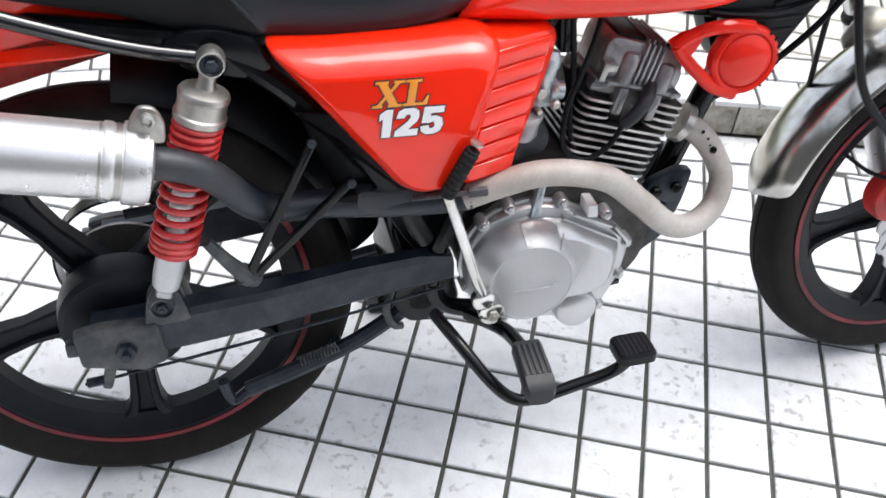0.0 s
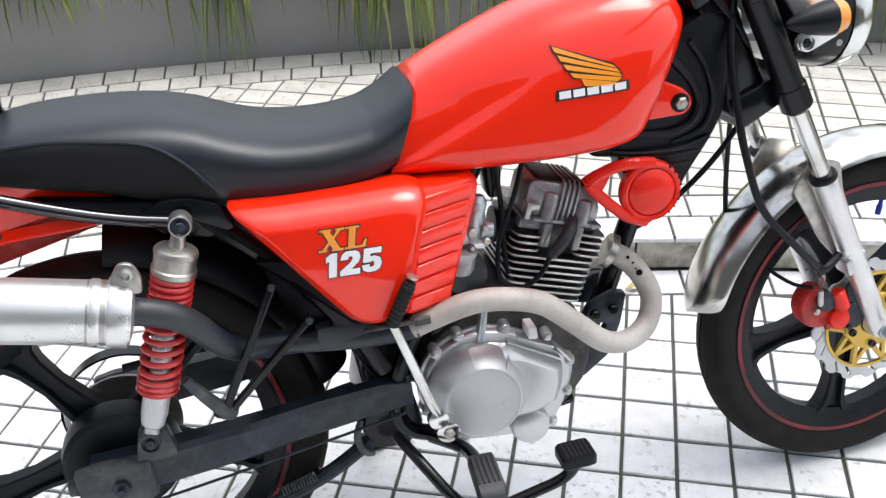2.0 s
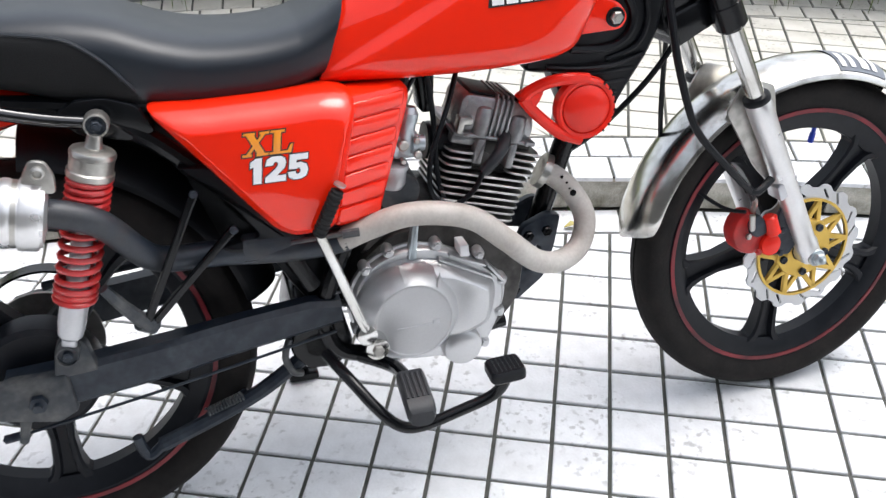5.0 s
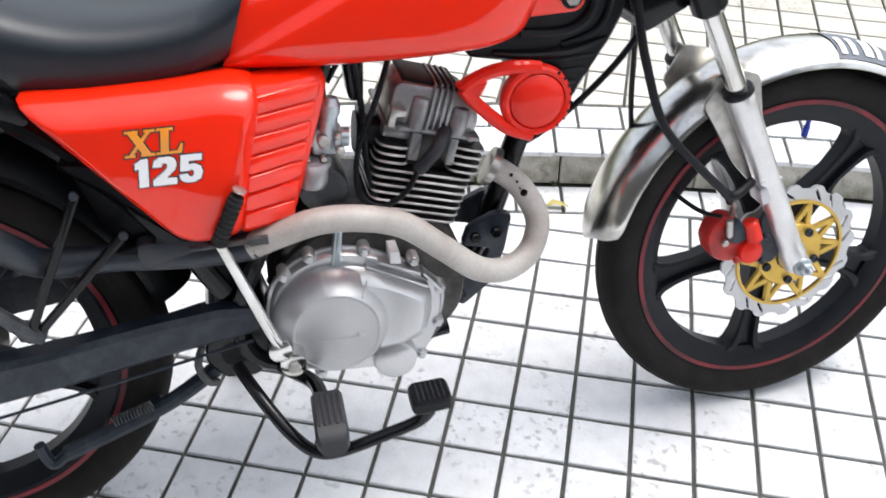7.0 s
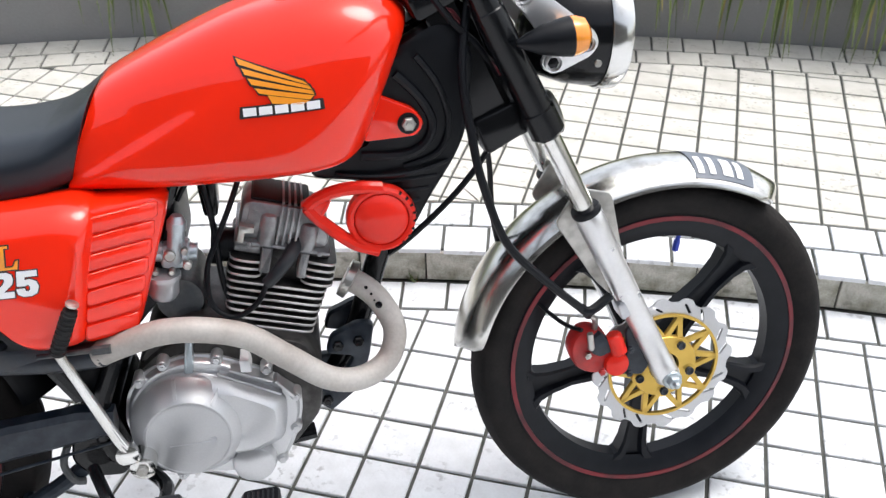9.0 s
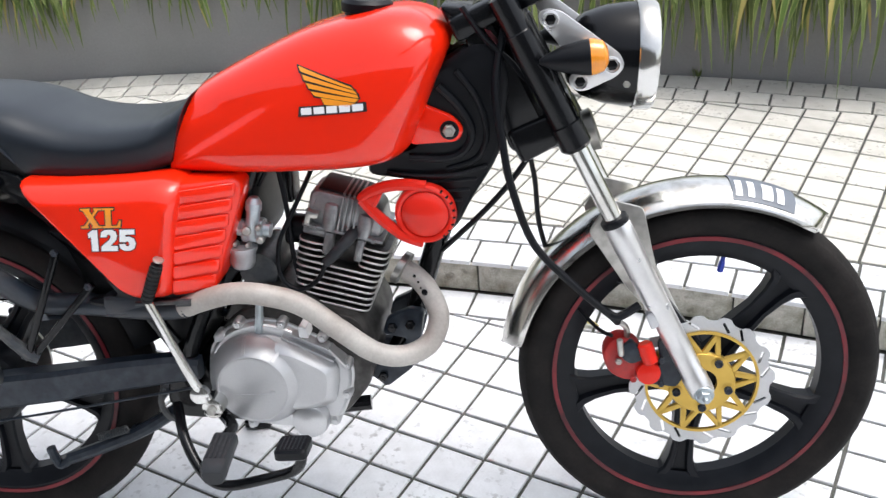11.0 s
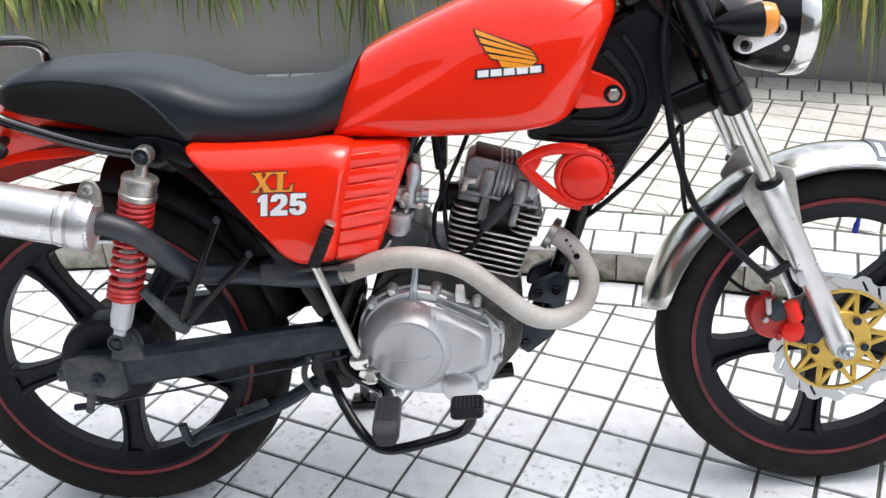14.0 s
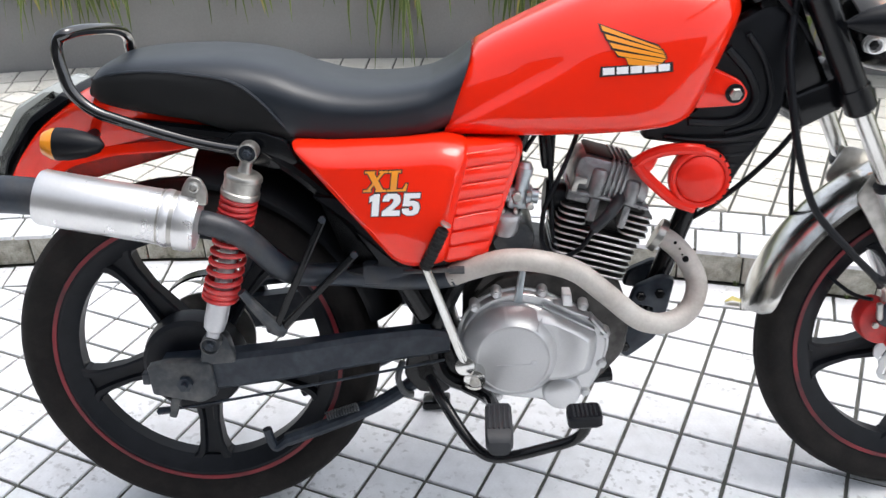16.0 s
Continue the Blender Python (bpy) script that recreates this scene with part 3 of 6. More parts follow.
bm = bmesh.new()
arc_strip(bm, FRONT, fender_profile(0.353, 0.06, 0.026), 170.5, 53, 80)
for v in bm.verts:
    # both ends are rounded off
    ang = math.degrees(math.atan2(v.co.z - FRONT[1], v.co.x - FRONT[0]))
    for end, way in ((170.5, -1), (53.0, 1)):
        gap = abs(ang - end) / 9.0
        if gap < 1:
            lim = math.sqrt(max(0.0, 1 - (1 - gap) ** 2)) * 0.85 + 0.15
            v.co.y *= lim
fender = front(part("front_fender", bm, FENDER, bike, "pitted chrome front fender", 60))


def fender_patch(bm, a0, a1, y0, y1, lift, n=8, m=6):
    """A thin patch lying on the fender."""
    grid = []
    for i in range(n + 1):
        a = radians(a0 + (a1 - a0) * i / n)
        row = []
        for j in range(m + 1):
            y = y0 + (y1 - y0) * j / m
            k = math.asin(max(-1, min(1, y / 0.06))) / (math.pi / 2)
            r = 0.353 - 0.026 * abs(math.sin(math.pi / 2 * k)) ** 2.6 + lift
            row.append(bm.verts.new((FRONT[0] + r * math.cos(a), y, FRONT[1] + r * math.sin(a))))
        grid.append(row)
    for i in range(n):
        for j in range(m):
            bm.faces.new((grid[i][j], grid[i + 1][j], grid[i + 1][j + 1], grid[i][j + 1]))


bm = bmesh.new()
fender_patch(bm, 83, 65, -0.056, 0.05, 0.0016)
part("number_band", bm, DECAL_GREY, fender, "dark grey band across the fender")
for a0, a1, ya, yb in ((82.0, 80.2, -0.05, -0.014), (78.6, 76.8, -0.05, -0.014), (74.6, 71.6, -0.05, -0.014), (70.4, 68.4, -0.05, -0.014)):
    bm = bmesh.new()
    fender_patch(bm, a0, a1, ya, yb, 0.0026, 3, 4)
    part("plain_bar", bm, WHITE, fender, "plain white bar")
# silver plates that carry the fender
for y in (-0.066, 0.066):
    bm = bmesh.new()
    slab(bm, rounded([(1.155, 0.605), (1.19, 0.66), (1.245, 0.645), (1.262, 0.56), (1.285, 0.47), (1.262, 0.455), (1.22, 0.5)], 0.01), y + 0.003, y - 0.003, 0.0015, True)
    front(part("fender_plate", bm, STEEL, bike, "dull steel fender plate"))
bm = bmesh.new()
slab(bm, rounded([(1.245, 0.47), (1.285, 0.49), (1.28, 0.455), (1.255, 0.44)], 0.006), -0.07, -0.108, 0.003, True)
front(part("fork_lug", bm, SILVER, bike))

# caliper
bm = bmesh.new()
slab(bm, rounded([(1.162, 0.385), (1.172, 0.412), (1.192, 0.424), (1.222, 0.412), (1.24, 0.375), (1.228, 0.34), (1.205, 0.335), (1.175, 0.35)], 0.014, 3), -0.04, -0.08, 0.008, True)
cal = front(part("caliper", bm, RED_DULL, bike, "red hydraulic brake caliper"), 0.012, -0.01, 0.0)
bm = bmesh.new()
lathe(bm, [(0.02, -0.03), (0.021, 0.0), (0.0195, 0.004), (0.012, 0.006), (0.001, 0.0065)], (1.241, -0.084, 0.354), (0, -1, 0.1), 26)
part("piston_cap", bm, RED_PLASTIC, cal, "round red piston cap")
bm = bmesh.new()
lathe(bm, [(0.01, 0.0), (0.0135, 0.003), (0.0135, 0.036), (0.009, 0.04), (0.004, 0.041)], (1.233, -0.082, 0.411), (0.3, -0.1, -0.9), 18)
part("slide_barrel", bm, RED_PLASTIC, cal)
bm = bmesh.new()
slab(bm, rounded([(1.19, 0.405), (1.212, 0.418), (1.228, 0.4), (1.232, 0.38), (1.212, 0.372), (1.196, 0.382)], 0.006), -0.07, -0.088, 0.004, True)
part("caliper_bracket", bm, WORN, cal, "dark grimy caliper bracket")
bm = bmesh.new()
slab(bm, rounded([(1.236, 0.33), (1.29, 0.322), (1.305, 0.345), (1.272, 0.43), (1.256, 0.41), (1.262, 0.37)], 0.006), -0.078, -0.07, 0.002, True)
part("hanger_plate", bm, WORN, cal)
for c, m in (((1.19, 0.38), STEEL), ((1.262, 0.38), WORN), ((1.262, 0.335), WORN), ((1.215, 0.345), RED_DULL)):
    bm = bmesh.new()
    bolt(bm, (c[0], -0.086, c[1]), 0.006)
    part("bolt", bm, m, cal)
bm = bmesh.new()
lathe(bm, [(0.005, 0.0), (0.0055, 0.002), (0.0055, 0.028), (0.0035, 0.031)], (1.191, -0.092, 0.423), (0.1, 0, -1), 12)
part("slide_pin", bm, STEEL, cal, "bare steel slide pin")
# brake hose and its clip
bm = bmesh.new()
tube(bm, [(1.03, -0.06, 0.95), (1.012, -0.09, 0.86), (1.02, -0.105, 0.77), (1.032, -0.115, 0.70), (1.065, -0.12, 0.605), (1.13, -0.12, 0.53), (1.185, -0.112, 0.475), (1.2, -0.1, 0.455)], 0.0065, 10, 8)
hose = front(part("brake_hose", bm, PLASTIC, bike, "black brake hose"))
bm = bmesh.new()
tube(bm, [(1.197, -0.1, 0.458), (1.215, -0.09, 0.44), (1.218, -0.075, 0.405)], 0.005, 8, 4)
part("banjo_pipe", bm, STEEL, hose, "steel hose end")
bm = bmesh.new()
tube(bm, [(1.182, -0.11, 0.478), (1.2, -0.112, 0.47), (1.235, -0.1, 0.485)], 0.0075, 8, 3)
part("hose_clip", bm, PLASTIC, hose, "black rubber hose clip")
bm = bmesh.new()
tube(bm, [(1.06, -0.02, 0.74), (1.07, 0.0, 0.68), (1.075, 0.01, 0.60), (1.09, 0.03, 0.53)], 0.0045, 8, 6)
front(part("speedometer_cable", bm, PLASTIC, bike))
bm = bmesh.new()
tube(bm, [(1.07, -0.05, 0.745), (1.03, -0.05, 0.69), (0.985, -0.045, 0.64), (0.93, -0.03, 0.585), (0.90, 0.0, 0.55)], 0.005, 8, 6)
part("clutch_cable", bm, PLASTIC, bike)
bm = bmesh.new()
tube(bm, [(1.19, -0.1, 0.43), (1.165, -0.06, 0.43), (1.12, 0.0, 0.47), (1.1, 0.03, 0.52)], 0.0035, 6, 6)
front(part("sensor_cable", bm, PLASTIC, bike))

# headlight
bm = bmesh.new()
HL = Vector((1.0, 0, -0.06)).normalized()
lathe(bm, [(0.02, -0.1), (0.045, -0.092), (0.066, -0.07), (0.078, -0.035), (0.083, 0.0), (0.084, 0.022)], (1.221, 0.0, 0.872), HL, 40)
lamp_shell = front(part("headlight", bm, BLACK, bike, "round headlight with gloss black bowl"), 0.0, 0.0, 0.012)
bm = bmesh.new()
lathe(bm, [(0.086, 0.012), (0.0885, 0.016), (0.0885, 0.038), (0.085, 0.044), (0.079, 0.04), (0.079, 0.016)], (1.221, 0, 0.872), HL, 48, True)
part("headlight_ring", bm, CHROME, lamp_shell, "chrome headlight ring")
bm = bmesh.new()
lathe(bm, [(0.079, 0.036), (0.06, 0.042), (0.03, 0.0455), (0.005, 0.046)], (1.221, 0, 0.872), HL, 40)
part("lens", bm, CLEAR, lamp_shell, "clear fluted lens")
bm = bmesh.new()
bolt(bm, (1.215, -0.0735, 0.838), 0.006, 0.004)
part("screw", bm, STEEL, lamp_shell)
for y in (-0.088, 0.088):
    bm = bmesh.new()
    tri = [(1.096, 0.975), (1.118, 0.968), (1.205, 0.9), (1.212, 0.882), (1.2, 0.866), (1.15, 0.845), (1.13, 0.85), (1.125, 0.866), (1.14, 0.88), (1.1, 0.935), (1.082, 0.955), (1.082, 0.968)]
    slab(bm, rounded([(p - 0.005, q - 0.012) for p, q in tri], 0.008), y + 0.004, y - 0.004, 0.0015, True)
    br = front(part("headlight_bracket", bm, BRUSHED, bike, "polished triangular headlight bracket"), 0.004, 0.0, 0.012)
    for c in ((1.095, 0.945), (1.187, 0.872), (1.138, 0.849)):
        bm = bmesh.new()
        lathe(bm, [(0.0135, 0), (0.0135, 0.007), (0.011, 0.008), (0.0095, 0.003), (0.002, 0.003)], (c[0], y - math.copysign(0.003, -y), c[1]), (0, math.copysign(1, y), 0), 18)
        part("boss", bm, BRUSHED, br)
        # Black head: the dark of its socket is put into the colour.
        bm = bmesh.new()
        lathe(bm, [(0.0085, 0.003), (0.0085, 0.006), (0.004, 0.007)], (c[0], y, c[1]), (0, math.copysign(1, y), 0), 6)
        part("bolt", bm, BLACK, br)
    bm = bmesh.new()
    ys = y * 1.45
    lathe(bm, [(0.004, -0.075), (0.011, -0.062), (0.02, -0.04), (0.026, -0.012), (0.0275, 0.0)], (1.151, ys, 0.892), (1, 0, 0.05), 28)
    tube(bm, [(1.122, y, 0.888), (1.122, ys, 0.89)], 0.008, 10, 2)
    sg = front(part("turn_signal", bm, PLASTIC, bike, "black bullet turn signal with amber lens"), 0.004, 0.0, 0.012)
    bm = bmesh.new()
    lathe(bm, [(0.0275, 0.0), (0.027, 0.008), (0.023, 0.02), (0.014, 0.026), (0.003, 0.028)], (1.151, ys, 0.892), (1, 0, 0.05), 28)
    part("lens", bm, AMBER, sg, "amber lens")
bm = bmesh.new()
lathe(bm, [(0.018, -0.01), (0.034, -0.008), (0.036, 0.006), (0.03, 0.01)], (1.165, -0.01, 0.765), (0.95, 0, 0.3), 24)
front(part("reflector_bracket", bm, STEEL, bike, "small steel bracket ahead of the fork"))

# ---- tank ----
TANK_TOP = [(0.47, 0.84), (0.522, 0.874), (0.592, 0.908), (0.697, 0.951), (0.757, 0.967), (0.843, 0.982), (0.89, 0.978), (0.925, 0.962), (0.96, 0.93)]
TANK_W = [(0.0, 0.12), (0.25, 0.137), (0.5, 0.149), (0.75, 0.156), (0.9, 0.148), (1.0, 0.12)]


def tank_rear(w):
    return 0.473 + (w - 0.75) * 0.42


def tank_front(w):
    return 0.868 + max(0.0, w - 0.755) * 0.46 - max(0.0, 0.775 - w) ** 2 * 20 - max(0.0, w - 0.915) ** 2 * 7


def knee(u, w):
    """How far the knee recess goes in, above the crease that climbs along the tank's side."""
    s = (w - 0.752 - (u - 0.47) * 0.52) / 0.02
    t = min(1.0, max(0.0, s + 0.5))
    fade = min(1.0, max(0.0, (0.73 - u) / 0.2))
    return 0.012 * t * t * (3 - 2 * t) * fade * fade * (3 - 2 * fade) * min(1.0, max(0.0, (0.95 - w) / 0.1))


def tank_y(u, w):
    """Half the tank's width at (u, w), and nothing beyond its end."""
    s = (u - tank_rear(w)) / (tank_front(w) - tank_rear(w))
    top = smooth_interp(u, TANK_TOP)
    k = max(0.0, (w - 0.79) / (top - 0.79))
    v = min(1.0, k ** (1 / 0.85))
    return smooth_interp(min(1.0, max(0.0, s)), TANK_W) * max(0.0, 1 - v * v) ** 0.28


bm = bmesh.new()
rings, SEG = [], 112
for k in range(71):
    s = k / 70
    end = 1.0 if s < 0.93 else math.sqrt(max(0.0, 1 - ((s - 0.93) / 0.07) ** 2)) * 0.35 + 0.65
    ring = []
    for i in range(SEG):
        a = 2 * math.pi * i / SEG
        c, q = math.cos(a), math.sin(a)
        hw = smooth_interp(s, TANK_W) * end
        y = hw * math.copysign(abs(c) ** 0.56, c)
        if q >= 0:
            w = 0.79
            for _ in range(6):
                u = tank_rear(w) + (tank_front(w) - tank_rear(w)) * s
                w = 0.79 + (smooth_interp(u, TANK_TOP) - 0.79) * q ** 0.85
        else:
            low = 0.742 - 0.006 * math.sin(math.pi * s) - 0.008 * (1 - s)
            w = 0.79 - (0.79 - low) * abs(q) ** 0.6
        u = tank_rear(w) + (tank_front(w) - tank_rear(w)) * s
        y -= math.copysign(min(abs(y), knee(u, w)), y)
        ring.append(bm.verts.new((u, y, w)))
    rings.append(ring)
for a, b in zip(rings, rings[1:]):
    ring_faces(bm, a, b)
bm.faces.new(rings[0]), bm.faces.new(rings[-1])
tank = part("fuel_tank", bm, RED, bike, "glossy red fuel tank", 50)
bm = bmesh.new()
lathe(bm, [(0.03, -0.012), (0.036, -0.004), (0.036, 0.004), (0.042, 0.006), (0.042, 0.02), (0.036, 0.026), (0.012, 0.028)], (0.806, 0, 0.968), (0.1, 0, 1), 28)
part("filler_cap", bm, PLASTIC, tank, "black filler cap")
for y in (-1, 1):
    bm = bmesh.new()
    slab(bm, rounded([(0.872, 0.768), (0.897, 0.836), (0.947, 0.813), (0.963, 0.791), (0.952, 0.771)], 0.01), y * 0.05, y * 0.082, 0.004)
    lug = part("tank_lug", bm, RED, tank)
    # black washer: its colour stands in for the shade ring round the bolt
    bm = bmesh.new()
    lathe(bm, [(0.0155, 0), (0.0155, 0.002), (0.013, 0.0025)], (0.939, y * 0.0825, 0.792), (0, y, 0), 20)
    part("shade_washer", bm, PLASTIC, tank)
    bm = bmesh.new()
    bolt(bm, (0.939, y * 0.0845, 0.792), 0.0105, 0.008, y)
    part("tank_bolt", bm, STEEL, tank, "steel hexagon bolt")


def tank_decal(poly, mat, lift, name, parent, label="", n=1):
    """A thin sticker of four corners laid on the tank's side."""
    bm = bmesh.new()
    (a, b, c, d) = [Vector(p) for p in poly]
    N, M = 10, 4
    g = []
    for i in range(N + 1):
        row = []
        for j in range(M + 1):
            p = (a.lerp(b, i / N)).lerp(d.lerp(c, i / N), j / M)
            row.append(bm.verts.new((p.x, -(tank_y(p.x, p.y) + lift), p.y)))
        g.append(row)
    for i in range(N):
        for j in range(M):
            bm.faces.new((g[i][j], g[i + 1][j], g[i + 1][j + 1], g[i][j + 1]))
    return part(name, bm, mat, parent, label)


# a plain winged shape in orange, and a plain white bar below it
feathers = [((0.716, 0.909), (0.80, 0.876), (0.806, 0.8705), (0.7195, 0.9005)), ((0.722, 0.896), (0.806, 0.8695), (0.81, 0.864), (0.726, 0.8875)),
            ((0.7285, 0.883), (0.81, 0.863), (0.812, 0.8575), (0.733, 0.8745)), ((0.736, 0.870), (0.812, 0.8565), (0.806, 0.851), (0.742, 0.8625)),
            ((0.752, 0.860), (0.806, 0.850), (0.796, 0.845), (0.757, 0.8485))]
for f in [[(a, b + 0.004 + (0.909 - b) * 0.06) for a, b in f] for f in feathers]:
    big = [(q[0] + (q[0] - 0.768) * 0.06, q[1] + (0.0022 if i < 2 else -0.0022)) for i, q in enumerate(f)]
    dark = tank_decal(big, DECAL_BLACK, 0.0016, "emblem_outline", tank)
    tank_decal(f, ORANGE, 0.0026, "emblem_feather", tank, "orange wing stripe")
tank_decal([(0.715, 0.8535), (0.823, 0.859), (0.824, 0.8445), (0.713, 0.838)], DECAL_BLACK, 0.0016, "emblem_bar_outline", tank)
for k in range(5):
    x0 = 0.7185 + 0.0206 * k
    z0 = 0.8515 + 0.0011 * k
    tank_decal([(x0, z0), (x0 + 0.0172, z0 + 0.001), (x0 + 0.0172, z0 - 0.0095), (x0, z0 - 0.0105)], WHITE, 0.0026, "emblem_bar", tank, "plain white bar")

# ---- seat ----
SEAT_TOP = [(-0.1, 0.834), (-0.09, 0.856), (-0.065, 0.87), (0.02, 0.877), (0.13, 0.873), (0.2, 0.859), (0.256, 0.837), (0.309, 0.823), (0.382, 0.819), (0.436, 0.827), (0.485, 0.845), (0.51, 0.861), (0.53, 0.876)]
SEAT_LOW = [(-0.1, 0.815), (-0.075, 0.8), (0.0, 0.784), (0.07, 0.77), (0.13, 0.749), (0.175, 0.736), (0.3, 0.728), (0.4, 0.730), (0.53, 0.747)]
SEAT_W = [(-0.1, 0.085), (-0.08, 0.105), (-0.03, 0.118), (0.06, 0.128), (0.2, 0.132), (0.35, 0.13), (0.53, 0.117)]
PIPING = [(-0.092, 0.846), (-0.055, 0.857), (0.01, 0.861), (0.083, 0.855), (0.142, 0.843), (0.183, 0.815), (0.214, 0.778), (0.236, 0.741)]


def seat_point(u, a):
    top, low, hw = smooth_interp(u, SEAT_TOP), smooth_interp(u, SEAT_LOW), smooth_interp(u, SEAT_W)
    c, q = math.cos(a), math.sin(a)
    mid = low + (top - low) * 0.5
    k = max(0.0, min(1.0, (u - 0.08) / 0.22))
    crown = 0.62 + 0.1 * k * k * (3 - 2 * k)
    y = hw * math.copysign(abs(c) ** 0.5, c)
    w = mid + (top - mid) * q ** crown if q >= 0 else mid - (mid - low) * abs(q) ** 0.5
    tilt = max(0.0, min(1.0, (u - 0.36) / 0.16)) * (0.40 * (w - 0.76))
    return Vector((u + tilt * 0.9 - max(0.0, u - 0.44) * 0.5, y, w))


bm = bmesh.new()
rings, SEG = [], 160
for k in range(181):
    u = -0.1 + 0.62 * k / 180
    rings.append([bm.verts.new(seat_point(u, 2 * math.pi * i / SEG)) for i in range(SEG)])
for a, b in zip(rings, rings[1:]):
    for f in ring_faces(bm, a, b):
        c = f.calc_center_median()
        if c.x < 0.24 and c.z < interp(c.x, PIPING):
            f.material_index = 1
bm.faces.new(rings[0]), bm.faces.new(rings[-1])
seat = part("seat", bm, [VINYL, VINYL_DARK], bike, "long black vinyl dual seat", 60)


def seat_side(u, w):
    """The seat's half width at a height."""
    best = min((abs(seat_point(u, a).z - w), a) for a in (-1.4 + 2.9 * i / 200 for i in range(201)))
    return seat_point(u, best[1]).y


for s in (-1, 1):
    bm = bmesh.new()
    tube(bm, [(u, s * (seat_side(u, w) + 0.0005), w) for u, w in PIPING], 0.0028, 6, 5)
    part("piping", bm, VINYL, seat, "raised black piping")

# ---- side cover ----
for s in (-1, 1):
    bm = bmesh.new()
    main = rounded([(0.226, 0.751), (0.30, 0.747), (0.40, 0.747), (0.478, 0.751), (0.512, 0.742), (0.515, 0.724), (0.474, 0.55), (0.46, 0.541), (0.409, 0.537), (0.38, 0.552)], 0.016, 4)
    pillow(bm, main, [(0.004, s * 0.09), (0.0, s * 0.12), (0.0, s * 0.148), (0.004, s * 0.166), (0.012, s * 0.18), (0.022, s * 0.19), (0.032, s * 0.1965)], 0.32)
    cover = part("side_cover", bm, RED, bike, "glossy red triangular side cover", 40)
    bm = bmesh.new()
    rib_box = rounded([(0.498, 0.741), (0.586, 0.738), (0.6, 0.727), (0.595, 0.704), (0.541, 0.557), (0.528, 0.545), (0.462, 0.543)], 0.012, 4)
    pillow(bm, rib_box, [(0.004, s * 0.09), (0.0, s * 0.12), (0.0, s * 0.16), (0.004, s * 0.171), (0.012, s * 0.175)])
    for v in bm.verts:
        v.co.y *= 1 - max(0.0, v.co.x - 0.49) * 2.6
    part("rib_panel", bm, RED, cover, "red ribbed front panel", 40)
    for k in range(7):
        w = 0.718 - 0.0253 * k
        u0, u1 = 0.506 - (0.731 - w) * 0.2, 0.592 - (0.724 - w) * 0.31
        bm = bmesh.new()
        pillow(bm, rounded([(u0, w + 0.0112), (u1, w + 0.0112), (u1 - 0.004, w - 0.0108), (u0 - 0.004, w - 0.0108)], 0.005, 3),
               [(0.0, s * 0.168), (0.0, s * 0.1765), (0.0012, s * 0.1785), (0.0035, s * 0.1795)])
        for v in bm.verts:
            v.co.y *= 1 - max(0.0, v.co.x - 0.49) * 2.6
        part("rib", bm, RED, cover)
    if s < 0:
        right_cover = cover


GLYPH_X = ([(0.06, 1), (0.36, 1), (0.94, 0), (0.64, 0)], [(0.78, 1), (0.93, 1), (0.23, 0), (0.08, 0)], [(0, 1), (0.46, 1), (0.46, 0.9), (0, 0.9)], [(0.64, 1), (1.02, 1), (1.02, 0.9), (0.64, 0.9)],
           [(0, 0.1), (0.36, 0.1), (0.36, 0), (0, 0)], [(0.54, 0.1), (1.02, 0.1), (1.02, 0), (0.54, 0)])
GLYPH_L = ([(0.14, 1), (0.42, 1), (0.42, 0), (0.14, 0)], [(0, 1), (0.56, 1), (0.56, 0.9), (0, 0.9)], [(0, 0.1), (0.86, 0.1), (0.86, 0), (0, 0)], [(0.66, 0), (0.86, 0), (0.9, 0.36), (0.82, 0.36)])
for grow, m, y, nm in ((0.0018, DECAL_BLACK, -0.1973, "letter_edge"), (0.0, ORANGE, -0.1979, "letters")):
    bm = bmesh.new()
    for glyph, off in ((GLYPH_X, 0.0), (GLYPH_L, 1.06)):
        for k, poly in enumerate(glyph):
            pl = [(0.3465 + 0.0345 * (p + off) + 0.005 * q, 0.6795 + 0.0335 * q) for p, q in poly]
            slab(bm, inset(pl, -grow), y + 0.0006 + 0.00003 * k, y + 0.00003 * k, 0.0001)
    part(nm, bm, m, right_cover, "orange serif letters" if m is ORANGE else "")
# heavy white figures under the letters
FIGURES = (([(0.2, 0), (0.7, 0), (0.7, 1), (0.34, 1), (0, 0.86), (0, 0.62), (0.2, 0.68)], 0.0, 0.0225),
           ([(0, 0), (1, 0), (1, 0.24), (0.56, 0.24), (0.93, 0.52), (1, 0.7), (0.94, 0.9), (0.74, 1), (0.28, 1), (0.07, 0.9), (0, 0.66), (0.37, 0.66), (0.41, 0.76), (0.5, 0.79), (0.6, 0.75), (0.61, 0.66), (0.5, 0.52), (0, 0.2)], 0.0205, 0.0285),
           ([(0.08, 1), (0.96, 1), (0.96, 0.77), (0.42, 0.77), (0.4, 0.65), (0.62, 0.67), (0.9, 0.57), (1, 0.35), (0.9, 0.1), (0.65, 0), (0.3, 0), (0.06, 0.11), (0, 0.31), (0.37, 0.33), (0.41, 0.22), (0.51, 0.2), (0.61, 0.26), (0.61, 0.39), (0.53, 0.46), (0.38, 0.41), (0.04, 0.43)], 0.0515, 0.0285))
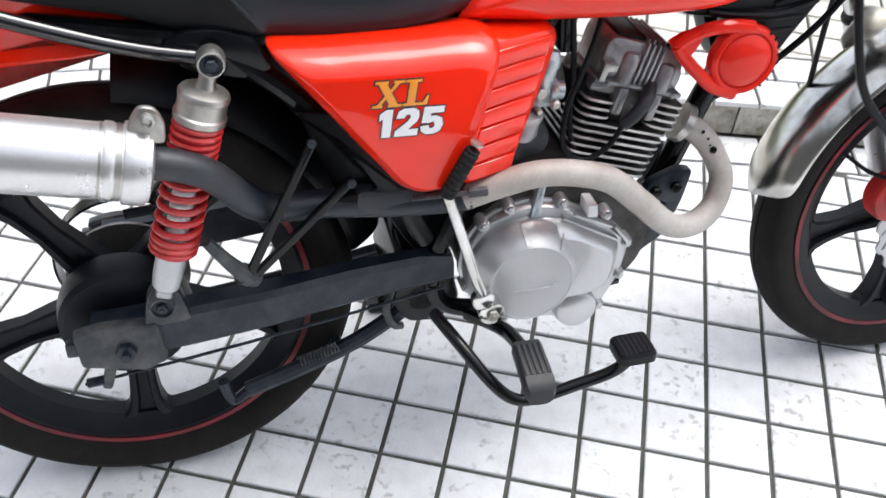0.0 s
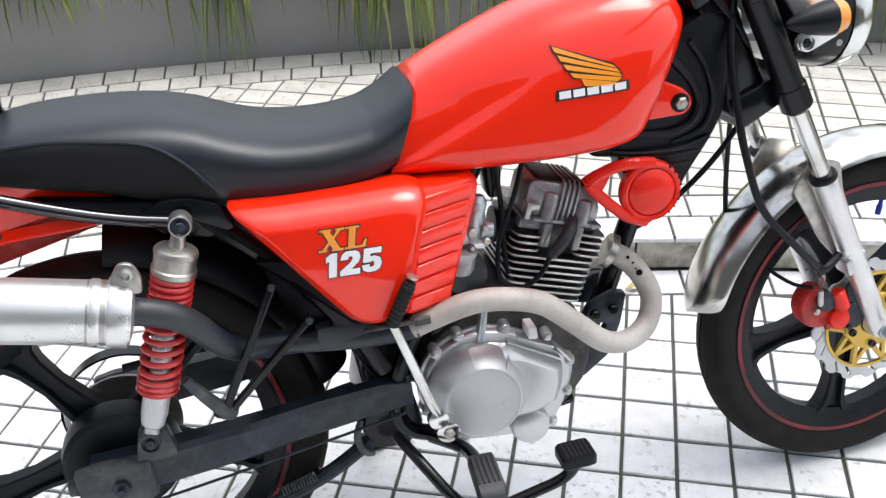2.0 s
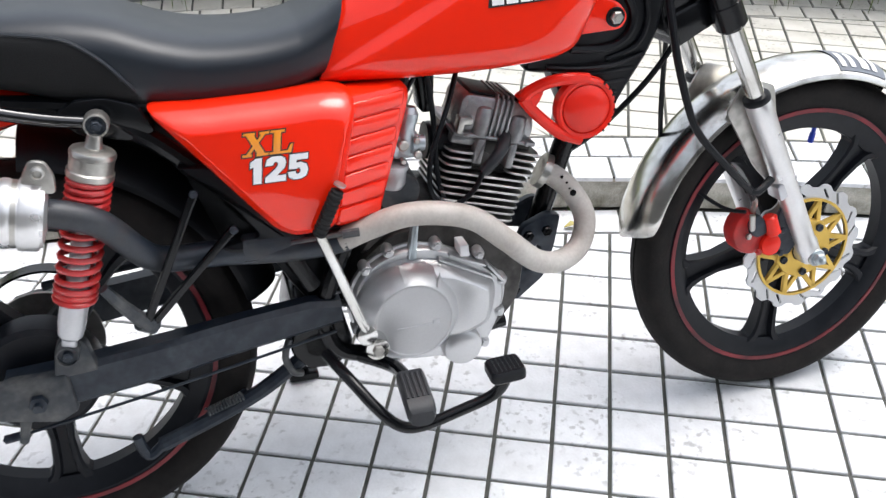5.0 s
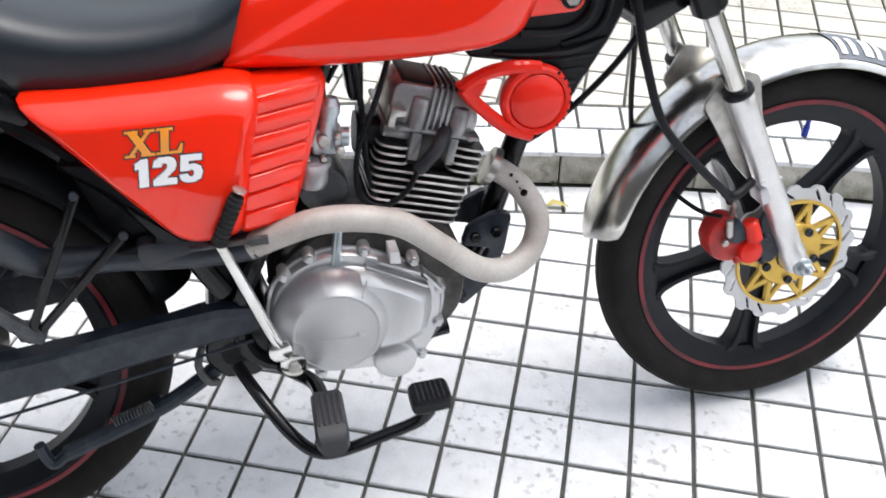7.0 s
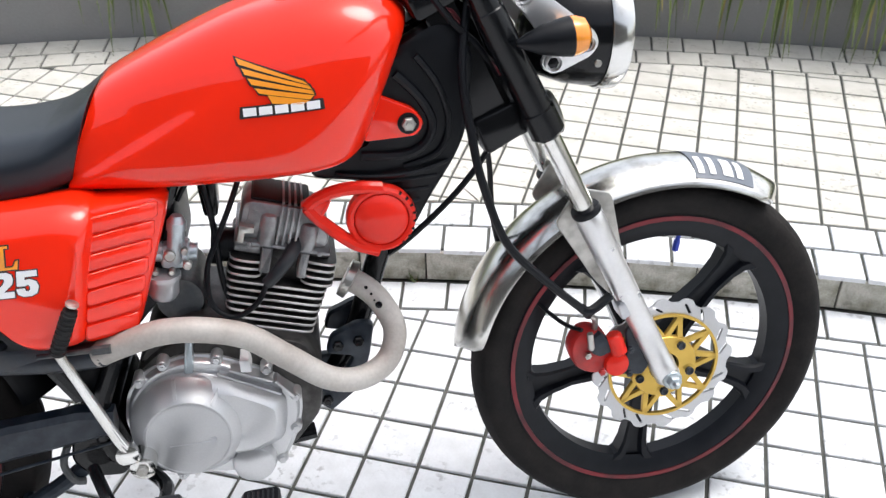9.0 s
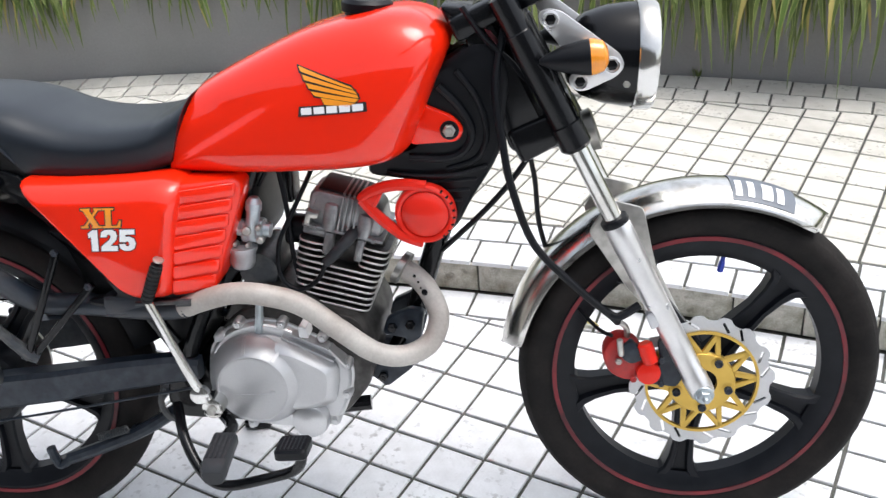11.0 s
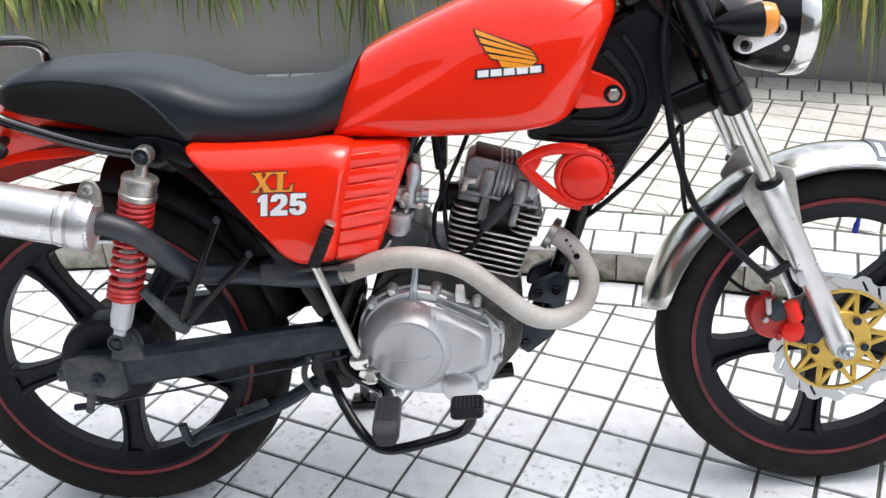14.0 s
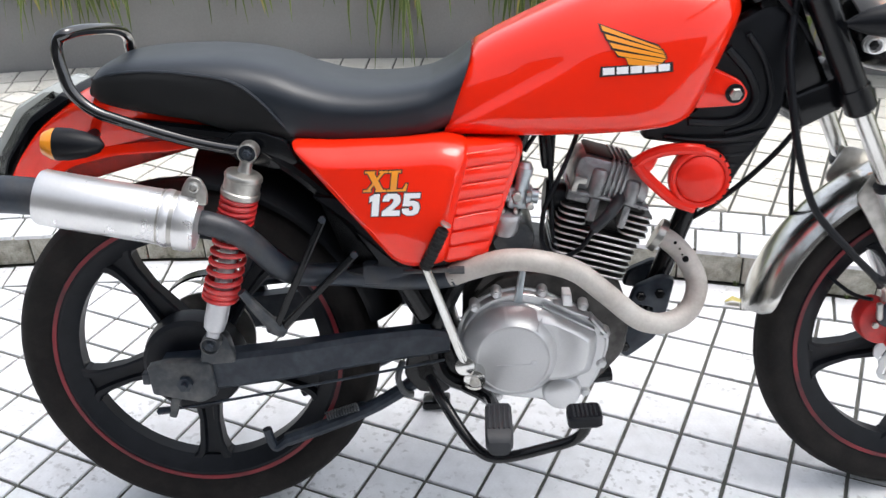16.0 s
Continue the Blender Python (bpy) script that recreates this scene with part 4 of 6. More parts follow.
for grow, m, y, nm in ((-0.0016, DECAL_BLACK, -0.1972, "letter_edge"), (0.0, WHITE, -0.1978, "letters")):
    bm = bmesh.new()
    for poly, off, wid in FIGURES:
        pl = [(0.352 + off + wid * p + 0.0045 * q, 0.6395 + 0.0365 * q) for p, q in poly]
        slab(bm, inset(pl, grow), y + 0.0006, y, 0.0)
    part(nm, bm, m, right_cover, "heavy white figures" if m is WHITE else "")

# ---- tail ----
bm = bmesh.new()
tail_poly = [(0.2, 0.775), (0.14, 0.765), (0.117, 0.742), (0.022, 0.727), (-0.072, 0.722), (-0.15, 0.705), (-0.215, 0.655), (-0.262, 0.628), (-0.262, 0.665), (-0.235, 0.715),
             (-0.19, 0.768), (-0.13, 0.808), (-0.085, 0.81), (0.0, 0.806), (0.1, 0.785)]
for_tail = rounded(tail_poly, 0.02, 3)
rows = []
for y, d in ((-0.092, 0.016), (-0.1, 0.006), (-0.1, 0.0), (-0.04, -0.012), (0.04, -0.012), (0.1, 0.0), (0.1, 0.006), (0.092, 0.016)):
    rows.append([bm.verts.new((u, y, w)) for u, w in inset(for_tail, d)])
for a, b in zip(rows, rows[1:]):
    ring_faces(bm, a, b)
bm.faces.new(rows[0]), bm.faces.new(rows[-1])
tail = part("tail_cowl", bm, RED, bike, "glossy red tail cowl", 45)
bm = bmesh.new()
slab(bm, rounded([(-0.13, 0.814), (-0.2, 0.772), (-0.25, 0.712), (-0.272, 0.655), (-0.28, 0.664), (-0.262, 0.715), (-0.21, 0.785), (-0.15, 0.824)], 0.006), 0.085, -0.085, 0.006, True)
part("lamp_gasket", bm, PLASTIC, tail, "black gasket round the tail lamp")
bm = bmesh.new()
slab(bm, rounded([(-0.15, 0.822), (-0.215, 0.78), (-0.264, 0.715), (-0.281, 0.67), (-0.295, 0.69), (-0.28, 0.74), (-0.235, 0.80), (-0.18, 0.83)], 0.008), 0.075, -0.075, 0.012, True)
part("tail_lamp", bm, TAIL, tail, "dull clear tail lamp lens")
for s in (-1, 1):
    bm = bmesh.new()
    lathe(bm, [(0.004, 0.045), (0.012, 0.038), (0.02, 0.018), (0.0255, -0.008), (0.026, -0.028)], (-0.105, s * 0.165, 0.76), (1, 0, -0.05), 28)
    tube(bm, [(-0.1, s * 0.09, 0.758), (-0.1, s * 0.16, 0.759)], 0.009, 10, 2)
    sg = part("rear_turn_signal", bm, PLASTIC, bike, "black bullet turn signal with amber lens")
    bm = bmesh.new()
    lathe(bm, [(0.026, -0.028), (0.025, -0.036), (0.019, -0.048), (0.008, -0.053), (0.002, -0.054)], (-0.105, s * 0.165, 0.76), (1, 0, -0.05), 28)
    part("lens", bm, AMBER, sg, "amber lens")
bm = bmesh.new()
left = [(0.15, 0.735), (0.10, 0.745), (0.043, 0.761), (-0.04, 0.79), (-0.08, 0.808), (-0.107, 0.836), (-0.117, 0.868), (-0.122, 0.898), (-0.118, 0.917), (-0.105, 0.925)]
rail_w = lambda w: 0.138 - max(0.0, w - 0.85) * 0.15
path = [(u, -rail_w(w), w) for u, w in left] + [(-0.094, -0.1, 0.926), (-0.085, -0.06, 0.922), (-0.08, 0.0, 0.913), (-0.08, 0.05, 0.9), (-0.085, 0.085, 0.884)]
path += [(-0.088, 0.1, 0.86), (-0.075, 0.12, 0.825)] + [(u, 0.14, w) for u, w in reversed(left[:4])]
tube(bm, path, 0.0095, 12, 5)
rail = part("grab_rail", bm, GLOSS, bike, "gloss black tubular grab rail")
# inner fender and subframe
bm = bmesh.new()
arc_strip(bm, REAR, fender_profile(0.385, 0.075, 0.045), 84, 12, 34)
part("rear_fender", bm, PLASTIC, bike, "matt black inner rear fender", 60)
for s in (-1, 1):
    bm = bmesh.new()
    tube(bm, [(0.60, s * 0.06, 0.735), (0.42, s * 0.1, 0.742), (0.2, s * 0.11, 0.745), (0.02, s * 0.1, 0.765), (-0.08, s * 0.07, 0.775)], 0.013, 10, 5)
    tube(bm, [(0.16, s * 0.12, 0.745), (0.25, s * 0.125, 0.68), (0.36, s * 0.13, 0.56), (0.43, s * 0.12, 0.43)], 0.014, 10, 5)
    tube(bm, [(0.60, s * 0.07, 0.735), (0.52, s * 0.1, 0.55), (0.45, s * 0.11, 0.40), (0.46, s * 0.1, 0.30), (0.56, s * 0.09, 0.27), (0.76, s * 0.06, 0.275)], 0.014, 10, 5)
    sub = part("subframe", bm, BLACK, bike, "black tubular rear frame")
    bm = bmesh.new()
    slab(bm, rounded([(0.18, 0.765), (0.22, 0.75), (0.24, 0.71), (0.2, 0.70), (0.14, 0.715), (0.11, 0.745), (0.14, 0.765)], 0.01), s * 0.1, s * 0.135, 0.004, True)
    part("shock_mount", bm, BLACK, sub)
bm = bmesh.new()
slab(bm, rounded([(0.20, 0.745), (0.60, 0.74), (0.60, 0.60), (0.47, 0.46), (0.44, 0.36), (0.40, 0.42), (0.36, 0.50), (0.25, 0.64)], 0.02), 0.085, -0.085, 0.006, True)
part("battery_box", bm, PLASTIC, bike, "black inner panel behind the side covers")
bm = bmesh.new()
slab(bm, rounded([(0.255, 0.66), (0.30, 0.655), (0.40, 0.56), (0.43, 0.50), (0.33, 0.50), (0.30, 0.53), (0.36, 0.54), (0.315, 0.61)], 0.008), -0.13, -0.152, 0.004, True)
part("peg_hanger", bm, PLASTIC, bike, "black passenger peg hanger plate")

# ---- swingarm, shocks, struts ----
for s in (-1, 1):
    bm = bmesh.new()
    rows = []
    for u, top, low in ((-0.035, 0.36, 0.305), (0.03, 0.364, 0.298), (0.1, 0.371, 0.306), (0.2, 0.382, 0.32), (0.32, 0.396, 0.338), (0.42, 0.406, 0.354), (0.47, 0.40, 0.362)):
        yo, yi = s * 0.143 if u < 0.3 else s * 0.135, s * 0.105
        rows.append([bm.verts.new(q) for q in ((u, yo, top - 0.008), (u, yo - s * 0.008, top), (u, yi, top), (u, yi, low), (u, yo - s * 0.008, low), (u, yo, low + 0.008))])
    for a, b in zip(rows, rows[1:]):
        ring_faces(bm, a, b)
    bm.faces.new(rows[0]), bm.faces.new(rows[-1])
    arm = part("swingarm", bm, WORN, bike, "scuffed dark blue-black swingarm", 30)
    bm = bmesh.new()
    slab(bm, rounded([(-0.058, 0.355), (-0.02, 0.364), (0.055, 0.363), (0.06, 0.297), (0.03, 0.282), (-0.054, 0.3)], 0.006), s * 0.13, s * 0.152, 0.004, True)
    slab(bm, rounded([(-0.07, 0.318), (-0.056, 0.318), (-0.056, 0.34), (-0.07, 0.34)], 0.003), s * 0.132, s * 0.148, 0.002, True)
    slab(bm, rounded([(0.036, 0.355), (0.1, 0.36), (0.09, 0.41), (0.075, 0.422), (0.056, 0.42), (0.046, 0.405)], 0.008), s * 0.128, s * 0.15, 0.003, True)
    part("axle_plate", bm, GREASY, arm, "greasy chain adjuster plate")
    bm = bmesh.new()
    lathe(bm, [(0.014, 0), (0.014, 0.01), (0.007, 0.011), (0.007, 0.02)], (0.008, s * 0.152, 0.324), (0, s, 0), 6)
    part("axle_nut", bm, WORN, arm)
    # shock absorber
    a, b = Vector((0.168, s * 0.17, 0.742)), Vector((0.067, s * 0.168, 0.408))
    d = (b - a).normalized()
    bm = bmesh.new()
    lathe(bm, [(0.0095, 0.05), (0.0095, 0.16), (0.0145, 0.16), (0.0145, 0.24), (0.0195, 0.245), (0.0195, 0.3), (0.0175, 0.318), (0.011, 0.325), (0.011, 0.335)], a, d, 20)
    shock = part("shock_absorber", bm, SILVER, bike, "shock absorber with red coil spring")
    bm = bmesh.new()
    lathe(bm, [(0.0095, 0.012), (0.0105, 0.026), (0.013, 0.0325), (0.022, 0.0345), (0.0285, 0.037), (0.0305, 0.0405), (0.0305, 0.0445), (0.0292, 0.046), (0.0292, 0.064), (0.0315, 0.066), (0.0315, 0.0735), (0.029, 0.0765)], a, d, 32)
    part("spring_cap", bm, STEEL, shock, "bright metal spring cap")
    for c in (a, b):
        bm = bmesh.new()
        lathe(bm, [(0.0135, -0.014), (0.0152, -0.014), (0.0162, -0.011), (0.0162, 0.011), (0.0152, 0.014), (0.0135, 0.014)], c, (0, 1, 0), 26, True)
        part("eye", bm, STEEL if c is a else GREASY, shock, "ring-shaped mounting eye")
        bm = bmesh.new()
        lathe(bm, [(0.0138, -0.009), (0.0138, 0.009), (0.001, 0.009)], c, (0, s, 0), 18)
        bolt(bm, tuple(c + Vector((0, s * 0.009, 0))), 0.0075, 0.008, s)
        part("mounting_bolt", bm, WORN, shock)
    bm = bmesh.new()
    side = d.cross(Vector((0, 1, 0))).normalized()
    up = d.cross(side)
    pts, h, ang = [], 0.077, 0.0
    while h < 0.262:
        pts.append(a + d * h + 0.0265 * (math.cos(ang) * side + math.sin(ang) * up))
        ang += 2 * math.pi / 14
        h += (0.0102 if h < 0.122 else 0.0178 if h < 0.235 else 0.009) / 14
    tube(bm, pts, 0.0047, 8, 1)
    part("coil_spring", bm, RED_PAINT, shock, "red coil spring")
    # passenger peg struts
    bm = bmesh.new()
    slab(bm, rounded(bar((0.276, 0.628), (0.181, 0.435), 0.0062), 0.004), s * 0.164, s * 0.174, 0.003, True)
    slab(bm, rounded(bar((0.325, 0.566), (0.188, 0.43), 0.0062), 0.004), s * 0.158, s * 0.168, 0.003, True)
    strut = part("peg_strut", bm, BLACK, bike, "black peg strut bars")
    for c in ((0.275, 0.628), (0.322, 0.566)):
        bm = bmesh.new()
        bolt(bm, (c[0], s * 0.172, c[1]), 0.0065, 0.006, s)
        part("bolt", bm, WORN, strut)
    bm = bmesh.new()
    tube(bm, [(0.183, s * 0.165, 0.43), (0.158, s * 0.178, 0.47), (0.135, s * 0.19, 0.512)], (0.0125, 0.0075), 10, 4)
    tube(bm, [(0.191, s * 0.155, 0.425), (0.172, s * 0.165, 0.44)], 0.015, 10, 2)
    part("folded_peg", bm, GREASY, strut, "folded rubber passenger peg")
# chain guard and chain run on the far side
bm = bmesh.new()
arc_strip(bm, (REAR[0], REAR[1]), [(0.108, 0.06), (0.112, 0.06), (0.112, 0.09), (0.108, 0.09)], 200, 60, 20)
tube(bm, [(0.06, 0.075, 0.425), (0.3, 0.075, 0.44), (0.46, 0.07, 0.42)], 0.012, 8, 4)
part("chain_guard", bm, BLACK, bike, "black chain guard")
bm = bmesh.new()
tube(bm, [(0.01, 0.06, 0.235), (0.25, 0.06, 0.27), (0.48, 0.06, 0.32)], 0.008, 8, 4)
tube(bm, [(0.01, 0.06, 0.41), (0.25, 0.06, 0.43), (0.48, 0.06, 0.4)], 0.008, 8, 4)
part("chain", bm, WORN, bike, "greasy drive chain")
# drum brake rod and arm
bm = bmesh.new()
slab(bm, rounded(bar((-0.012, 0.31), (-0.032, 0.243), 0.009, 0.007), 0.005), -0.125, -0.135, 0.002, True)
arm = part("brake_arm", bm, GREASY, bike, "dull steel brake arm")
bm = bmesh.new()
tube(bm, [(-0.06, -0.13, 0.253), (0.17, -0.13, 0.292), (0.46, -0.12, 0.342)], 0.0024, 6, 3)
lathe(bm, [(0.007, -0.012), (0.007, 0.012)], (-0.045, -0.13, 0.256), (1, 0, 0.1), 8)
part("brake_rod", bm, WORN, arm, "thin dark brake rod")

# ---- exhaust ----
bm = bmesh.new()
tube(bm, [(0.831, -0.045, 0.541), (0.857, -0.052, 0.527), (0.883, -0.062, 0.5), (0.9, -0.08, 0.459), (0.884, -0.1, 0.419), (0.842, -0.122, 0.406), (0.793, -0.138, 0.422), (0.737, -0.152, 0.474),
          (0.682, -0.16, 0.522), (0.623, -0.165, 0.543), (0.568, -0.166, 0.547), (0.513, -0.163, 0.533), (0.475, -0.156, 0.517)], 0.0185, 18, 8)
header = part("exhaust_header", bm, HEADER, bike, "heat-stained beige exhaust header pipe")
bm = bmesh.new()
lathe(bm, [(0.02, -0.012), (0.03, -0.012), (0.031, 0.0), (0.022, 0.002)], (0.841, -0.047, 0.536), (0.85, -0.2, -0.5), 18)
part("flange", bm, STEEL, header, "corroded exhaust flange")
for c, r in (((0.868, -0.0765, 0.524), 0.0022), ((0.861, -0.071, 0.533), 0.003), ((0.878, -0.0805, 0.506), 0.0058), ((0.872, -0.079, 0.514), 0.0018)):
    bm = bmesh.new()
    lathe(bm, [(r, 0), (r * 0.85, 0.0015), (r * 0.3, 0.002)], c, (-0.2, -1, 0.2), 10)
    part("soot_spot", bm, BLACK, header, "small dark burn spot")
bm = bmesh.new()
tube(bm, [(0.485, -0.157, 0.52), (0.45, -0.148, 0.512), (0.385, -0.136, 0.507), (0.295, -0.134, 0.515), (0.235, -0.136, 0.517), (0.206, -0.146, 0.528), (0.186, -0.165, 0.554), (0.164, -0.188, 0.593),
          (0.142, -0.206, 0.621), (0.105, -0.215, 0.64), (0.075, -0.217, 0.646)], 0.0195, 18, 8)
mid = part("exhaust_pipe", bm, BURNT, bike, "blackened exhaust mid pipe")
bm = bmesh.new()
slab(bm, rounded([(0.33, 0.54), (0.41, 0.537), (0.43, 0.525), (0.43, 0.495), (0.325, 0.496)], 0.01), -0.125, -0.154, 0.008, True)
part("heat_shield", bm, BURNT, mid, "dull steel heat shield")
bm = bmesh.new()
tube(bm, [(0.40, -0.172, 0.533), (0.5, -0.178, 0.537)], 0.004, 8, 2)
tube(bm, [(0.5, -0.178, 0.537), (0.475, -0.177, 0.536)], 0.007, 8, 2)
part("clamp_bolt", bm, GREASY, mid, "steel pipe clamp bolt")
sa, sb = Vector((-0.146, -0.23, 0.697)), Vector((0.088, -0.218, 0.643))
sd = (sb - sa).normalized()
bm = bmesh.new()
sl = (sb - sa).length
lathe(bm, [(0.028, -0.002), (0.041, 0.0), (0.0435, 0.006), (0.0435, sl - 0.006), (0.042, sl), (0.022, sl + 0.004)], sa, sd, 40)
sil = part("silencer", bm, BRUSHED, bike, "brushed aluminium silencer can")
for h0, h1, r in ((sl - 0.052, sl - 0.04, 0.0455), (sl - 0.03, sl - 0.004, 0.0475)):
    bm = bmesh.new()
    lathe(bm, [(0.043, h0), (r - 0.001, h0), (r, h0 + 0.002), (r, h1 - 0.002), (r - 0.001, h1), (0.043, h1)], sa, sd, 40, True)
    part("clamp_band", bm, BRUSHED, sil, "bright clamp band")
for h0, h1 in ((sl - 0.0565, sl - 0.0535), (sl - 0.0385, sl - 0.032)):
    bm = bmesh.new()
    lathe(bm, [(0.043, h0), (0.0442, h0), (0.0442, h1), (0.043, h1)], sa, sd, 40, True)
    part("band_groove", bm, STEEL, sil, "dull groove between the bands")
bm = bmesh.new()
slab(bm, rounded([(0.068, 0.68), (0.11, 0.674), (0.112, 0.699), (0.104, 0.719), (0.086, 0.722), (0.074, 0.704)], 0.007), -0.222, -0.232, 0.003, True)
lathe(bm, [(0.009, 0), (0.009, 0.006), (0.006, 0.008), (0.004, 0.004)], (0.094, -0.232, 0.706), (0, -1, 0), 12)
part("clamp_ear", bm, STEEL, sil, "steel clamp ear with bolt")
bm = bmesh.new()
tube(bm, [(-0.138, -0.23, 0.695), (-0.2, -0.234, 0.703), (-0.27, -0.237, 0.703), (-0.33, -0.24, 0.695)], 0.029, 20, 4)
part("tail_pipe", bm, BURNT, sil, "matt black tail pipe")

# ---- frame and shroud ----
bm = bmesh.new()
tube(bm, [(0.99, 0, 0.86), (0.94, 0, 0.68), (0.89, 0, 0.56), (0.845, 0, 0.43), (0.80, 0, 0.345)], 0.0185, 14, 5)
tube(bm, [(0.985, 0, 0.90), (0.8, 0, 0.83), (0.6, 0, 0.78), (0.5, 0, 0.74)], 0.022, 12, 4)
frame_tubes = part("frame", bm, BLACK, bike, "black tubular frame")
for s in (-1, 1):
    bm = bmesh.new()
    slab(bm, rounded([(0.75, 0.335), (0.79, 0.30), (0.84, 0.34), (0.86, 0.40), (0.87, 0.455), (0.845, 0.46), (0.80, 0.44), (0.79, 0.41), (0.835, 0.40), (0.81, 0.36), (0.77, 0.36)], 0.008), s * 0.03, s * 0.05, 0.004, True)
    plate = part("engine_mount", bm, WORN, bike, "dark engine mounting plate")
    # Holes drawn as black bolt heads, their darkness put into the colour.
    for c in ((0.785, 0.325), (0.843, 0.43), (0.81, 0.425)):
        bm = bmesh.new()
        bolt(bm, (c[0], s * 0.05, c[1]), 0.009, 0.009, s)
        part("bolt", bm, BLACK, plate)
    # plastic shroud beside the steering head
    bm = bmesh.new()
    sh = rounded([(0.80, 0.742), (0.795, 0.716), (0.865, 0.705), (0.885, 0.655), (0.91, 0.60), (0.94, 0.62), (0.965, 0.665), (1.005, 0.725), (1.022, 0.76), (1.04, 0.87), (1.025, 0.925), (0.985, 0.93), (0.93, 0.9), (0.9, 0.86), (0.88, 0.76)], 0.014, 3)
    pillow(bm, sh, [(0.004, s * 0.025), (0.0, s * 0.04), (0.0, s * 0.06), (0.004, s * 0.068), (0.012, s * 0.072)])
    shroud = part("air_shroud", bm, PLASTIC, bike, "matt black moulded shroud under the tank")
    # raised lip round the tank mounting
    bm = bmesh.new()
    tube(bm, [(0.87, s * 0.073, 0.746), (0.93, s * 0.074, 0.743), (0.962, s * 0.075, 0.757), (0.974, s * 0.075, 0.788), (0.958, s * 0.075, 0.825), (0.925, s * 0.074, 0.862)], 0.007, 8, 6)
    tube(bm, [(0.93, s * 0.072, 0.724), (0.98, s * 0.074, 0.742), (0.998, s * 0.075, 0.785), (0.985, s * 0.075, 0.84), (0.955, s * 0.074, 0.885)], 0.005, 8, 6)
    part("moulded_lip", bm, PLASTIC, shroud)
    for k in range(5):
        bm = bmesh.new()
        w = 0.70 - 0.018 * k
        tube(bm, [(0.872 + 0.008 * k, s * 0.072, w), (0.978 - 0.013 * k, s * 0.072, w + 0.006)], 0.003, 6, 2)
        part("rib", bm, PLASTIC, shroud)
    bm = bmesh.new()
    tube(bm, [(0.83, s * 0.075, 0.722), (0.88, s * 0.08, 0.716), (0.94, s * 0.08, 0.716), (0.995, s * 0.075, 0.728)], 0.0035, 6, 4)
    part("cable_tie", bm, PLASTIC, shroud)

# ---- horn ----
bm = bmesh.new()
hc = Vector((0.891, 0.653))
lathe(bm, [(0.02, 0.0), (0.038, 0.0), (0.04, 0.004), (0.039, 0.016), (0.034, 0.021), (0.02, 0.0245), (0.004, 0.0255)], (hc.x, -0.078, hc.y), (0, -1, 0), 36)
horn = part("horn", bm, RED_PLASTIC, bike, "red round horn in a teardrop guard")
bm = bmesh.new()
lathe(bm, [(0.037, 0.0), (0.051, 0.0), (0.052, 0.006), (0.05, 0.017), (0.046, 0.0205), (0.041, 0.0185), (0.038, 0.012)], (hc.x, -0.076, hc.y), (0, -1, 0), 44, True)
part("horn_rim", bm, RED_PLASTIC, horn, "red raised rim")
bm = bmesh.new()
ring_o = [(hc.x + 0.051 * math.cos(radians(q)), hc.y + 0.051 * math.sin(radians(q))) for q in (100, 115, 130)]
ring_u = [(hc.x + 0.051 * math.cos(radians(q)), hc.y + 0.051 * math.sin(radians(q))) for q in (-130, -115, -100)]
tube(bm, [(u, -0.088, w) for u, w in ([(0.895, 0.70), (0.862, 0.704), (0.83, 0.702), (0.80, 0.692), (0.786, 0.681)])], (0.010, 0.0095), 10, 5)
tube(bm, [(u, -0.088, w) for u, w in ([(0.786, 0.681), (0.802, 0.66), (0.826, 0.636), (0.852, 0.615), (0.885, 0.602)])], (0.0095, 0.010), 10, 5)
slab(bm, rounded([(0.775, 0.684), (0.80, 0.698), (0.822, 0.69), (0.812, 0.67), (0.8, 0.658)], 0.006), -0.07, -0.094, 0.005, True)
part("horn_guard", bm, RED_PLASTIC, horn, "red teardrop guard")
for k in range(8):
    a = radians(-52 + 15 * k)
    bm = bmesh.new()
    c = hc + 0.0485 * Vector((math.cos(a), math.sin(a)))
    e = Vector((math.cos(a), math.sin(a))) * 0.0022
    slab(bm, bar(c - e, c + e, 0.0016), -0.09, -0.0965, 0.0004)
    part("slit", bm, BLACK, horn)
bm = bmesh.new()
slab(bm, rounded([(0.86, 0.615), (0.925, 0.60), (0.93, 0.68), (0.868, 0.69)], 0.02), -0.04, -0.077, 0.006, True)
part("horn_body", bm, PLASTIC, horn)

# ---- engine ----
bm = bmesh.new()
case = rounded([(0.49, 0.40), (0.515, 0.455), (0.56, 0.49), (0.64, 0.50), (0.76, 0.47), (0.785, 0.42), (0.775, 0.34), (0.72, 0.275), (0.56, 0.265), (0.5, 0.31)], 0.02)
slab(bm, case, 0.12, -0.105, 0.006, True)
engine = part("engine", bm, ALU_DARK, bike, "oily aluminium single-cylinder engine")
bm = bmesh.new()
cov = rounded([(0.484, 0.365), (0.496, 0.42), (0.53, 0.456), (0.585, 0.472), (0.63, 0.464), (0.695, 0.432), (0.74, 0.392), (0.744, 0.36), (0.73, 0.31), (0.708, 0.268), (0.67, 0.256), (0.57, 0.264), (0.51, 0.3)], 0.02, 4)
pillow(bm, cov, [(-0.004, -0.1), (-0.004, -0.11), (0.0, -0.112), (0.002, -0.12), (0.005, -0.123)])
clutch = part("clutch_cover", bm, ALU, engine, "satin silver clutch cover", 40)
CLUTCH = (0.578, 0.364)
bm = bmesh.new()
